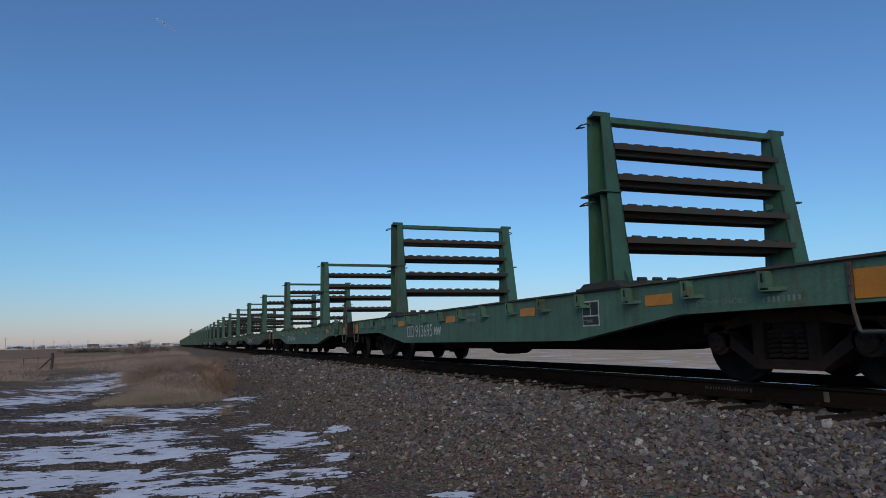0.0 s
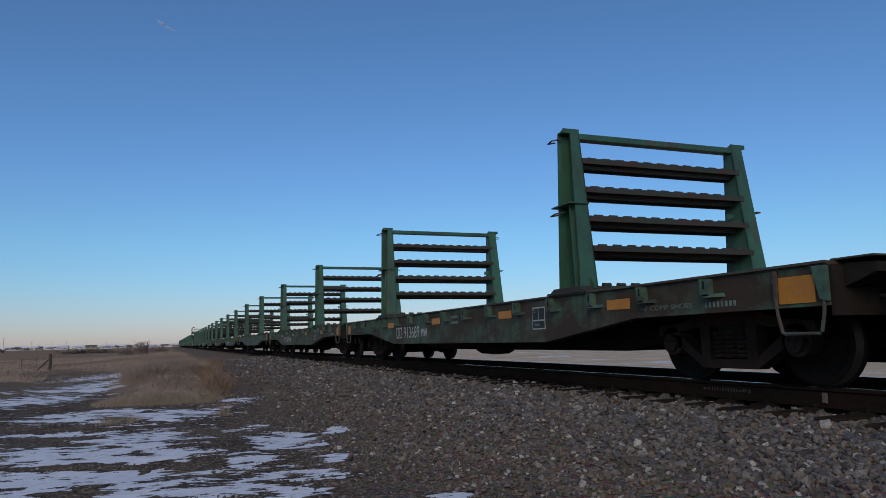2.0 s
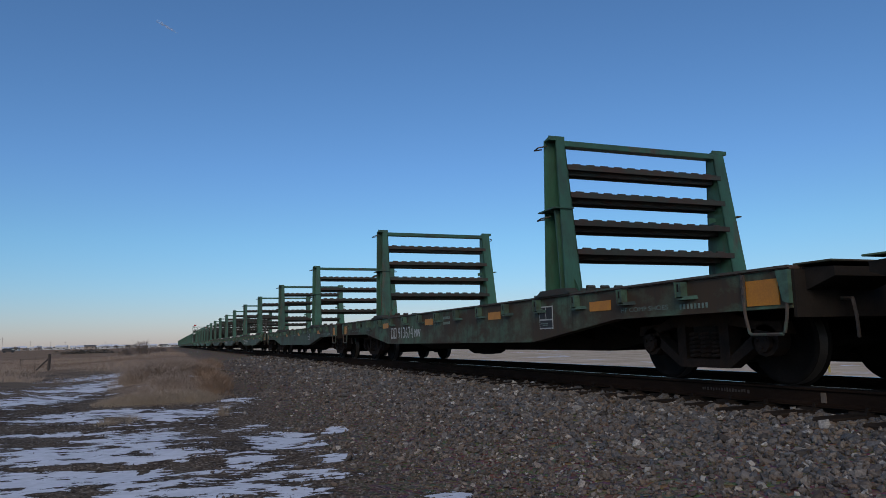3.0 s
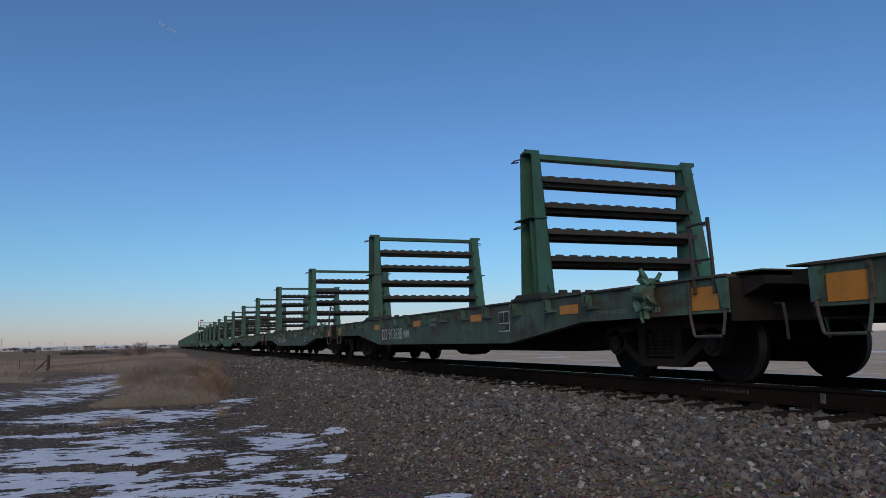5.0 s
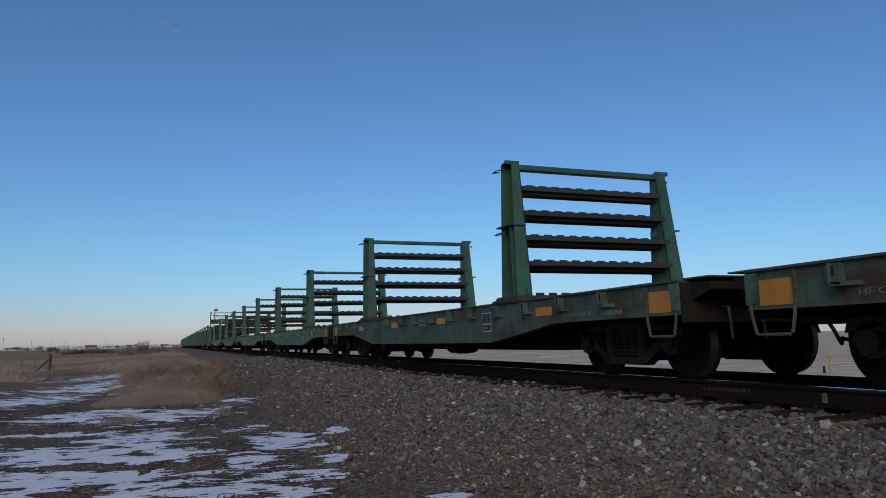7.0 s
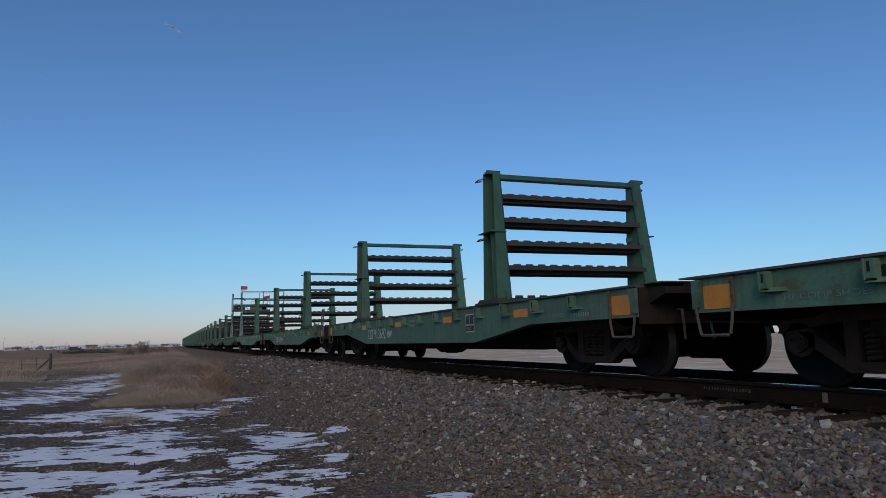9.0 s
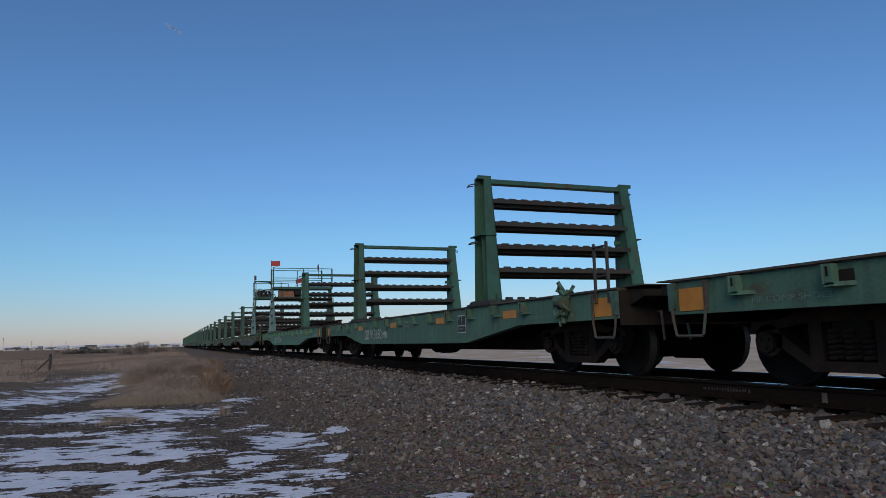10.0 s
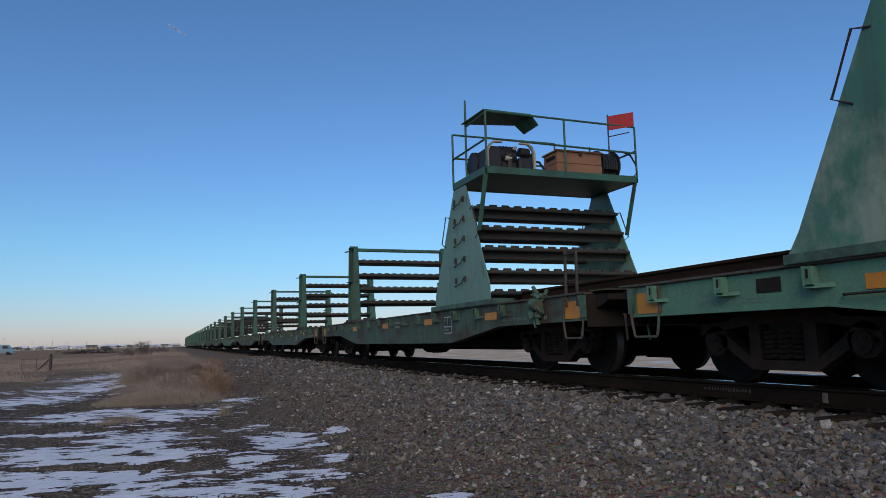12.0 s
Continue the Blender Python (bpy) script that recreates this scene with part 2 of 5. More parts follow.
def ground_material():
    m = bpy.data.materials.new("dirt_gravel_snow")
    m.use_nodes = True
    n, l = m.node_tree.nodes, m.node_tree.links
    b = n["Principled BSDF"]
    b.inputs["Specular IOR Level"].default_value = 0.02
    tc = n.new("ShaderNodeTexCoord")
    sep = n.new("ShaderNodeSeparateXYZ")
    l.new(tc.outputs["Object"], sep.inputs[0])

    def math_(op, a, c, clamp=False):
        x = n.new("ShaderNodeMath")
        x.operation, x.use_clamp = op, clamp
        for sock, val in zip(x.inputs, (a, c)):
            if isinstance(val, bpy.types.NodeSocket):
                l.new(val, sock)
            else:
                sock.default_value = val
        return x.outputs[0]

    def tex(s, d=6.0, r=0.6, stretch=(1, 1, 1), off=(0, 0, 0)):
        mp = n.new("ShaderNodeMapping")
        mp.inputs["Scale"].default_value, mp.inputs["Location"].default_value = stretch, off
        l.new(tc.outputs["Object"], mp.inputs[0])
        t = n.new("ShaderNodeTexNoise")
        t.inputs["Scale"].default_value, t.inputs["Detail"].default_value, t.inputs["Roughness"].default_value = s, d, r
        l.new(mp.outputs[0], t.inputs["Vector"])
        return t.outputs[0]

    def step(src, lo, hi):
        x = n.new("ShaderNodeMapRange")
        x.interpolation_type = "SMOOTHSTEP"
        x.inputs[1].default_value, x.inputs[2].default_value = lo, hi
        l.new(src, x.inputs[0])
        return x.outputs[0]

    def mix(fac, a, c, kind="MIX"):
        x = n.new("ShaderNodeMix")
        x.data_type, x.blend_type = "RGBA", kind
        for sock, val in ((x.inputs[0], fac), (x.inputs[6], a), (x.inputs[7], c)):
            if isinstance(val, bpy.types.NodeSocket):
                l.new(val, sock)
            else:
                sock.default_value = val
        return x.outputs[2]

    X, Y = sep.outputs[0], sep.outputs[1]
    fine, mid, big = tex(45, 4), tex(6), tex(0.5)
    dirt = mix(step(mid, 0.35, 0.65), (0.070, 0.050, 0.035, 1), (0.118, 0.085, 0.060, 1))
    dirt = mix(step(fine, 0.35, 0.7), dirt, (0.165, 0.128, 0.096, 1))
    dirt = mix(math_("MULTIPLY", step(tex(1.3, 7, 0.7), 0.48, 0.66), 0.75), dirt, (0.05, 0.035, 0.026, 1))
    pebble = n.new("ShaderNodeTexVoronoi")
    pebble.inputs["Scale"].default_value = 22
    l.new(tc.outputs["Object"], pebble.inputs["Vector"])
    grey = mix(0.6, pebble.outputs["Color"], (0.5, 0.47, 0.44, 1))
    stone = mix(1.0, grey, (0.30, 0.24, 0.19, 1), "MULTIPLY")
    grit = n.new("ShaderNodeTexVoronoi")
    grit.inputs["Scale"].default_value = 38
    l.new(tc.outputs["Object"], grit.inputs["Vector"])
    gsep = n.new("ShaderNodeSeparateColor")
    l.new(grit.outputs["Color"], gsep.inputs[0])
    dirt = mix(math_("MULTIPLY", step(gsep.outputs[0], 0.72, 0.95), 0.8), dirt, (0.30, 0.25, 0.20, 1))
    dirt = mix(math_("MULTIPLY", step(gsep.outputs[1], 0.70, 0.95), 0.7), dirt, (0.035, 0.026, 0.02, 1))
    dist = math_("ABSOLUTE", math_("SUBTRACT", X, RAIL_X), 0.0)
    wob = math_("MULTIPLY", math_("SUBTRACT", tex(0.8), 0.5), 1.6)
    ballast = step(math_("ADD", dist, wob), 5.6, 4.2)
    col = mix(ballast, dirt, stone)
    # dry grass tint away from the wheel tracks, pale field past the rails
    grass = math_("MULTIPLY", step(Y, 12.0, 24.0), step(X, 2.6, 1.2))
    grass = math_("MULTIPLY", grass, step(big, 0.38, 0.55))
    col = mix(grass, col, (0.19, 0.14, 0.098, 1))
    far = math_("MULTIPLY", step(Y, 30.0, 48.0), step(X, 3.2, 0.5))
    col = mix(math_("MULTIPLY", far, 0.9), col, mix(step(big, 0.35, 0.65), (0.23, 0.145, 0.088, 1), (0.31, 0.21, 0.138, 1)))
    mound = n.new("ShaderNodeMapping")
    mound.inputs["Scale"].default_value, mound.inputs["Location"].default_value = (1 / 1.6, 1 / 8.2, 0), (0.0, -22.0 / 8.2, 0)
    l.new(tc.outputs["Object"], mound.inputs[0])
    reach = n.new("ShaderNodeVectorMath")
    reach.operation = "LENGTH"
    l.new(mound.outputs[0], reach.inputs[0])
    litter = step(math_("ADD", reach.outputs["Value"], math_("MULTIPLY", math_("SUBTRACT", tex(2.5), 0.5), 0.9)), 1.0, 0.7)
    col = mix(math_("MULTIPLY", litter, 0.9), col, mix(step(mid, 0.35, 0.65), (0.20, 0.150, 0.112, 1), (0.28, 0.212, 0.16, 1)))
    field = step(X, 10.0, 12.0)
    col = mix(field, col, mix(step(tex(0.7), 0.4, 0.65), (0.50, 0.375, 0.255, 1), (0.62, 0.485, 0.35, 1)))
    # damp dark soil in hollows beside the snow, then thin wind-blown snow in drifts laid across the wind
    turned = n.new("ShaderNodeMapping")
    turned.inputs["Rotation"].default_value = (0, 0, radians(21))
    l.new(tc.outputs["Object"], turned.inputs[0])

    def drift(scale, detail, rough, stretch, off):
        mp = n.new("ShaderNodeMapping")
        mp.inputs["Scale"].default_value, mp.inputs["Location"].default_value = stretch, off
        l.new(turned.outputs[0], mp.inputs[0])
        t = n.new("ShaderNodeTexNoise")
        t.inputs["Scale"].default_value, t.inputs["Detail"].default_value, t.inputs["Roughness"].default_value = scale, detail, rough
        l.new(mp.outputs[0], t.inputs["Vector"])
        return t.outputs[0]

    def lobes(rows):
        out = None
        for cx, cy, rx, ry in rows:
            mp = n.new("ShaderNodeMapping")
            mp.inputs["Scale"].default_value, mp.inputs["Location"].default_value = (1 / rx, 1 / ry, 0), (-cx / rx, -cy / ry, 0)
            l.new(turned.outputs[0], mp.inputs[0])
            ln = n.new("ShaderNodeVectorMath")
            ln.operation = "LENGTH"
            l.new(mp.outputs[0], ln.inputs[0])
            e = math_("SUBTRACT", 1.0, ln.outputs["Value"])
            out = e if out is None else math_("MAXIMUM", out, e)
        return out

    cover = math_("MINIMUM", math_("MAXIMUM", lobes(SNOW), -1.3), 0.33)
    bare = math_("MAXIMUM", lobes(BARE), 0.0)
    cover = math_("SUBTRACT", cover, math_("MULTIPLY", bare, 1.8))
    ragged = math_("ADD", math_("MULTIPLY", drift(3.6, 9, 0.68, (0.55, 0.85, 1.0), SNOW_OFF), 0.75), math_("MULTIPLY", drift(14.0, 4, 0.6, (0.55, 1.0, 1.0), SNOW_OFF), 0.25))
    lie = math_("ADD", math_("MULTIPLY", math_("SUBTRACT", ragged, 0.5), 3.5), math_("MULTIPLY", cover, 0.40))
    col = mix(math_("MULTIPLY", step(lie, -0.42, 0.02), math_("MULTIPLY", step(drift(1.1, 6, 0.6, (1, 1, 1), (4, 2, 0)), 0.42, 0.58), 0.7)), col, (0.036, 0.028, 0.023, 1))
    s1 = step(lie, 0.0, 0.03)
    s2 = math_("MULTIPLY", step(tex(0.5, 8, 0.7, (1, 0.5, 1)), 0.585, 0.63), step(X, 12.5, 19.0))
    snow = math_("MAXIMUM", s1, s2)
    col = mix(snow, col, mix(step(tex(9, 4), 0.35, 0.7), (0.73, 0.735, 0.775, 1), (0.62, 0.625, 0.65, 1)))
    l.new(col, b.inputs["Base Color"])
    b.inputs["Roughness"].default_value = 0.9
    bp = n.new("ShaderNodeBump")
    bp.inputs["Strength"].default_value, bp.inputs["Distance"].default_value = 0.7, 0.03
    h = math_("ADD", math_("MULTIPLY", fine, 0.5), math_("MULTIPLY", pebble.outputs["Distance"], -0.8))
    l.new(math_("MULTIPLY", h, math_("MULTIPLY", math_("SUBTRACT", 1.0, math_("MULTIPLY", snow, 0.85)), math_("MULTIPLY", step(X, 10.0, 8.0), step(Y, 40.0, 18.0)))), bp.inputs["Height"])
    l.new(bp.outputs[0], b.inputs["Normal"])
    return m


SNOW_OFF = (3.0, 1.0, 0.0)
# drifts: middle and half axes, in axes turned 21 degrees from the track
SNOW = ((-3.50, 7.04, 1.13, 0.44), (-3.56, 8.19, 0.60, 1.04), (-4.46, 7.76, 0.74, 0.33), (-5.06, 9.24, 0.68, 0.19), (-3.02, 6.03, 1.03, 0.36), (-2.10, 5.48, 0.54, 0.45),
        (-3.19, 5.62, 0.42, 0.36), (-5.59, 11.32, 0.82, 0.80), (-4.21, 11.18, 0.70, 0.86), (-8.35, 14.56, 0.85, 1.43), (-9.0, 20.2, 1.3, 2.0), (-8.91, 17.54, 1.19, 0.76))
SNOW += ((-12.2, 27.0, 1.2, 3.0), (-1.82, 8.05, 0.38, 0.80), (-1.82, 6.72, 0.22, 0.40), (-1.39, 7.33, 0.17, 0.28), (-1.33, 8.83, 0.16, 0.38), (-1.00, 6.52, 0.14, 0.24), (-1.35, 5.74, 0.47, 0.22),
         (-1.44, 5.32, 0.37, 0.24), (-1.11, 5.05, 0.18, 0.13), (0.03, 4.92, 0.15, 0.13), (-3.84, 13.53, 0.30, 0.48), (-2.48, 9.50, 0.23, 0.15), (-6.76, 19.71, 0.2, 0.7))
BARE = ((-3.25, 6.51, 0.75, 0.14), (-2.64, 6.62, 0.18, 0.24), (-2.90, 5.34, 0.38, 0.10), (-2.60, 6.26, 0.06, 0.14), (-4.28, 8.10, 0.53, 0.15))
build_ground()


# ---- track: two rails, ties ----
def rail_profile(h=0.185):
    half = [(0.0, 0.0), (0.024, 0.0), (0.036, -0.013), (0.037, -0.034), (0.01, -0.05), (0.009, -h + 0.035), (0.03, -h + 0.02), (0.075, -h + 0.011), (0.075, -h)]
    return half[1:] + [(-x, z) for x, z in half[:0:-1]]


def rail_mesh(bm, y0, y1, h=0.185):
    prism(bm, rail_profile(h), "y", y0, y1)
    for f in bm.faces:
        c = f.calc_center_median()
        if c.z > -0.012 and abs(f.normal.y) < 0.5:
            f.material_index = 1
    return bm


for dx in (-0.752, 0.752):
    bm = rail_mesh(B(), -60, 900)
    rail = part("rail", bm, [M["railweb"], M["railtop"]], None, "rusty steel running rail with a polished head", "structure")
    tagged(rail, category="rail")
    rail.location = (RAIL_X + dx, 0, 0)


# ---- flat cars with rail racks ----
S, SPEED, FIRST = 8.85, 17.338, 7.654     # rack spacing, metres a second, first rack's place at the start
HALF, REAR, SIDE = 8.33, 8.42, 1.53       # from the middle to the front and rear end of the body, half width
RACK_AT = (-4.17, 4.68)                   # front and rear rack, from the middle of the car


def stencil(car, body, y, z, h, width, name, bold, ink="white"):
    cu = bpy.data.curves.new("text", "FONT")
    cu.body, cu.size, cu.extrude = body, 1.0, 0.0
    tmp = new("text", cu)
    bpy.context.view_layer.update()
    me = bpy.data.meshes.new_from_object(tmp.evaluated_get(bpy.context.evaluated_depsgraph_get()))
    bpy.data.objects.remove(tmp)
    co = np.array([v.co[:] for v in me.vertices])
    lo, hi = co.min(0), co.max(0)
    for v in me.vertices:
        a, b = (v.co.x - lo[0]) / (hi[0] - lo[0]), (v.co.y - lo[1]) / (hi[1] - lo[1])
        v.co = (-SIDE - 0.005, y - a * width, z + b * h)
    if bold:
        n0, sh = len(me.vertices), [0.0, 0.014, -0.014]
        vs = [(v.co.x - 0.0012 * k, v.co.y + d, v.co.z) for k, d in enumerate(sh) for v in me.vertices]
        fs = [[i + k * n0 for i in p.vertices] for k in range(3) for p in me.polygons]
        me = bpy.data.meshes.new("letters")
        me.from_pydata(vs, [], fs)
    me.materials.append(M[ink])
    ob = new(name, me)
    ob.parent = car
    tagged(ob, ("white" if ink == "white" else "worn") + " stencilled " + ("car number" if body[0].isdigit() else "letters"), kind="stuff" if ink == "dull" else "")


def sill_profile():
    return [(-HALF, 1.055), (-HALF, 0.745), (-5.76, 0.735), (-3.66, 0.475), (3.66, 0.475), (5.76, 0.735), (REAR, 0.745), (REAR, 1.055)]


def build_car(paint, phase=0.24):
    car = thing("rail_rack_flat_car", "green steel flat car with tall rail racks, rolling on the track", "rail car", "cars of the train")
    green = M[paint]
    bm = B()
    for s in (-1, 1):
        prism(bm, sill_profile(), "x", s * (SIDE - 0.02), s * SIDE)
        low = sill_profile()[1:-1]
        prism(bm, low + [(y, z - 0.022) for y, z in low[::-1]], "x", s * (SIDE - 0.13), s * (SIDE + 0.02))
    for y in (-4.75, -1.62, 1.42, 4.62):      # welded seams of the side sheets
        for s in (-1, 1):
            box(bm, *sorted((s * SIDE, s * (SIDE + 0.0025))), y - 0.007, y + 0.007, 0.62 if abs(y) > 4 else 0.48, 1.05)
    part("body", bm, green, car)
    for e in (-1, 1):
        # near-black plate over the end: grime plus the end's shade as colour
        part("end_sill", box(B(), -SIDE + 0.002, SIDE - 0.002, *sorted((e * (HALF if e < 0 else REAR) - e * 0.002, e * (HALF if e < 0 else REAR) + e * 0.03)), 0.64, 1.05), M["black"], car, "end sill plate darkened for grime and shade")
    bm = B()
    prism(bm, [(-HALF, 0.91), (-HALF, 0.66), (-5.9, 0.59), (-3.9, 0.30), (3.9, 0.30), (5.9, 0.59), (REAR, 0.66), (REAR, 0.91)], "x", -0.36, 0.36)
    part("centre_sill", bm, M["black"], car, "shade-dark fishbelly centre sill")
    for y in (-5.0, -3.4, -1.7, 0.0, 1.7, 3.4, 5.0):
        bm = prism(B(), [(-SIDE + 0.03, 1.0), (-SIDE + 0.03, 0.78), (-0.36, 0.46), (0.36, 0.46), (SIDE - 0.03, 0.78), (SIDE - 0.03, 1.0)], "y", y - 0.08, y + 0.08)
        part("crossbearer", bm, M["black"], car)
    bm = B()
    rod(bm, [(0.0, 0.66, 0.36), (0.0, 0.74, 0.34), (0.0, 1.00, 0.33), (0.0, 1.95, 0.33), (0.0, 2.06, 0.36)], 0.135, 14)
    prism(bm, [(0.9, 0.30), (1.8, 0.30), (1.6, 0.20), (1.42, 0.185), (1.1, 0.19)], "x", -0.06, 0.06)
    part("brake_reservoir", bm, M["black"], car, "shade-dark brake reservoir under the centre sill")
    part("air_tank", rod(B(), [(0.75, -0.5, 0.50), (0.75, -0.45, 0.50), (0.75, 0.65, 0.50), (0.75, 0.7, 0.50)], 0.14, 14), M["black"], car)
    bm = B()
    box(bm, -SIDE - 0.012, SIDE + 0.012, -HALF, REAR, 1.057, 1.087)
    deck = part("deck", bm, M["deck"], car, "weathered brown plank deck")
    for s in (-1, 1):
        bm = B()
        box(bm, *sorted((s * (SIDE + 0.013), s * (SIDE + 0.036))), -HALF, REAR, 1.068, 1.090)
        part("deck_edge", bm, M["stepiron"], car, "rusty steel angle along the deck's edge")
    # stake pockets along both sides
    for s in (-1, 1):
        for i in range(-7, 8):
            y = i * 1.03 + phase
            bm = B()
            prism(bm, [(s * SIDE, 1.05), (s * (SIDE + 0.085), 1.05), (s * (SIDE + 0.085), 0.90), (s * SIDE, 0.88)], "y", y - 0.042, y + 0.042)
            box(bm, *sorted((s * (SIDE + 0.085), s * (SIDE + 0.088))), y - 0.012, y + 0.012, 0.95, 1.03, mi=1)
            prism(bm, [(s * (SIDE + 0.0), y + 0.044), (s * (SIDE + 0.098), y + 0.044), (s * (SIDE + 0.098), y + 0.030), (s * SIDE, y + 0.030)], "z", 0.89, 1.052)
            prism(bm, [(s * SIDE, y - 0.20), (s * (SIDE + 0.085), y - 0.042), (s * (SIDE + 0.085), y + 0.042), (s * SIDE, y + 0.09)], "z", 0.868, 0.882)
            prism(bm, [(s * SIDE, y - 0.19), (s * (SIDE + 0.07), y - 0.05), (s * SIDE, y - 0.05)], "z", 0.882, 0.905)
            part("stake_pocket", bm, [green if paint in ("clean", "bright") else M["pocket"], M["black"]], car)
    for e in (-1, 1):
        build_end(car, e, paint)
        build_truck(car, e)
    for s in (-1, 1):
        for y0, z0, w in ((-0.38, 0.937, 0.42), (-0.36, 0.837, 0.40), (-7.3, 0.80, 0.45)):
            bm = B()
            x = 0.0
            while x < w - 0.05:
                box(bm, *sorted((s * (SIDE + 0.001), s * (SIDE + 0.004))), y0 + x, y0 + x + 0.03, z0 - 0.026, z0 + 0.026)
                x += 0.055
            part("stencil_line", bm, M["dull"], car, "worn unreadable stencil line", "stuff")
    stencil(car, "LD LMT", 0.80, 0.905, 0.065, 0.62, "letters", 0.0, "dull")
    stencil(car, "LT WT", 0.76, 0.805, 0.065, 0.52, "letters", 0.0, "dull")
    stencil(car, "HF COMP SHOES", -5.85, 0.785, 0.05, 0.85, "letters", 0.0, "dull")
    stencil(car, "HF COMP SHOES", 7.30, 0.79, 0.05, 0.85, "letters", 0.0, "dull")
    for s in (-1, 1):
        slot = box(B(), *sorted((s * (SIDE + 0.001), s * (SIDE + 0.006))), 6.24, 6.52, 0.87, 1.0, 0.001)
        part("side_slot", slot, M["black"], car, "dark rectangular opening in the side sill")
        bm = rod(B(), [(s * SIDE, 5.62, 0.80), (s * (SIDE + 0.05), 5.60, 0.80), (s * (SIDE + 0.05), 5.22, 0.80), (s * SIDE, 5.20, 0.80)], 0.011, 5)
        part("side_handle", bm, M["bar"], car, "bent steel grab iron")
    return car


REFLECTOR = [None]


def reflectors(car, places):
    for y in places:
        for s in (-1, 1):
            if REFLECTOR[0] is None:
                ob = part("reflector", box(B(), -0.0035, 0.0035, -0.23, 0.23, -0.06, 0.06, 0.001), M["amber"], car, "amber reflective strip")
                REFLECTOR[0] = ob.data
            else:
                ob = tagged(new("reflector", REFLECTOR[0]), "amber reflective strip")
                ob.parent = car
            ob.matrix_basis = pose(s * (SIDE + 0.005), y, 0.887)


def data_panel(car, y):
    for s in (-1, 1):
        bm = B()
        box(bm, *sorted((s * (SIDE + 0.001), s * (SIDE + 0.004))), y - 0.19, y + 0.19, 0.635, 0.955)
        panel = part("data_panel", bm, M["white"], car, "white framed black data panel")
        for a, c, d, e in ((-0.172, -0.010, 0.775, 0.937), (0.010, 0.172, 0.775, 0.937), (-0.172, 0.172, 0.653, 0.755)):
            bm = B()
            box(bm, *sorted((s * (SIDE + 0.004), s * (SIDE + 0.008))), y + a, y + c, d, e)
            part("panel_field", bm, M["panelblack"], panel)
        bm = B()
        for a, z, w in ((-0.05, 0.712, 0.19), (-0.05, 0.690, 0.14), (0.085, 0.915, 0.07), (0.085, 0.885, 0.06)):
            box(bm, *sorted((s * (SIDE + 0.008), s * (SIDE + 0.010))), y + a, y + a + w, z - 0.006, z + 0.006)
        part("panel_writing", bm, M["dull"], panel, kind="stuff")


def build_end(car, e, paint):
    y0 = -HALF if e < 0 else REAR
    bm = B()
    box(bm, -0.12, 0.12, *sorted((y0, y0 + e * 0.30)), 0.62, 0.86, 0.02)
    box(bm, -0.17, 0.17, *sorted((y0 + e * 0.24, y0 + e * 0.50)), 0.59, 0.92, 0.04)
    part("coupler", bm, M["black"], car, "black cast knuckle coupler")
    bm = B()
    rod(bm, [(0.45, y0, 0.72), (0.4, y0 + e * 0.16, 0.55), (0.3, y0 + e * 0.34, 0.38), (0.15, y0 + e * 0.48, 0.44)], 0.024)
    part("air_hose", bm, M["rubber"], car)
    for s in (-1, 1):
        bm = B()
        box(bm, *sorted((s * (SIDE + 0.002), s * (SIDE + 0.012))), *sorted((y0 - e * 0.135, y0 - e * 0.51)), 0.755, 0.985)
        part("end_reflector", bm, M["amber"], car, "amber reflective end plate")
        bm = B()
        xs = s * (SIDE + 0.028)
        for w in (0.035, 0.535):
            box(bm, *sorted((s * (SIDE + 0.005), s * (SIDE + 0.030))), *sorted((y0 - e * (w - 0.018), y0 - e * (w + 0.018))), 0.76, 1.05)
            for z in (0.80, 0.87, 0.94, 1.01):
                box(bm, *sorted((s * (SIDE + 0.03), s * (SIDE + 0.04))), *sorted((y0 - e * (w - 0.009), y0 - e * (w + 0.009))), z - 0.009, z + 0.009)
        rod(bm, [(xs, y0 - e * 0.035, 0.80), (xs, y0 - e * 0.05, 0.66), (xs, y0 - e * 0.085, 0.515), (xs, y0 - e * 0.105, 0.50), (xs, y0 - e * 0.465, 0.50), (xs, y0 - e * 0.485, 0.515), (xs, y0 - e * 0.52, 0.66), (xs, y0 - e * 0.535, 0.80)], 0.016, 6)
        part("sill_step", bm, M["stepiron"], car, "bent rusty steel sill step")
        bm = prism(B(), [(y0 + e * 0.001, 1.05), (y0 - e * 0.13, 1.05), (y0 - e * 0.07, 0.78), (y0 + e * 0.001, 0.76)], "x", *sorted((s * (SIDE + 0.001), s * (SIDE + 0.045))))
        part("corner_post", bm, M["pocket"], car)
        bm = B()
        rod(bm, [(s * 1.0, y0 + e * 0.02, 0.80), (s * 1.1, y0 + e * 0.22, 0.79), (s * 1.12, y0 + e * 0.26, 0.64), (s * 1.1, y0 + e * 0.25, 0.46)], 0.016)
        part("cut_lever", bm, M["stepiron"], car, "bent uncoupling lever")
        # sloping top corner of the end, and lug
        bm = B()
        prism(bm, [(y0 + e * 0.0, 1.07), (y0 + e * 0.32, 1.05), (y0 + e * 0.32, 0.97), (y0, 0.86)], "x", *sorted((s * 0.6, s * 1.4)))
        part("end_platform", bm, M["black"], car)
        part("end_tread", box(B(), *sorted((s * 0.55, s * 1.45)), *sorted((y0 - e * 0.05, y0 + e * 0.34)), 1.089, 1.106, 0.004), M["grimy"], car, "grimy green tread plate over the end")


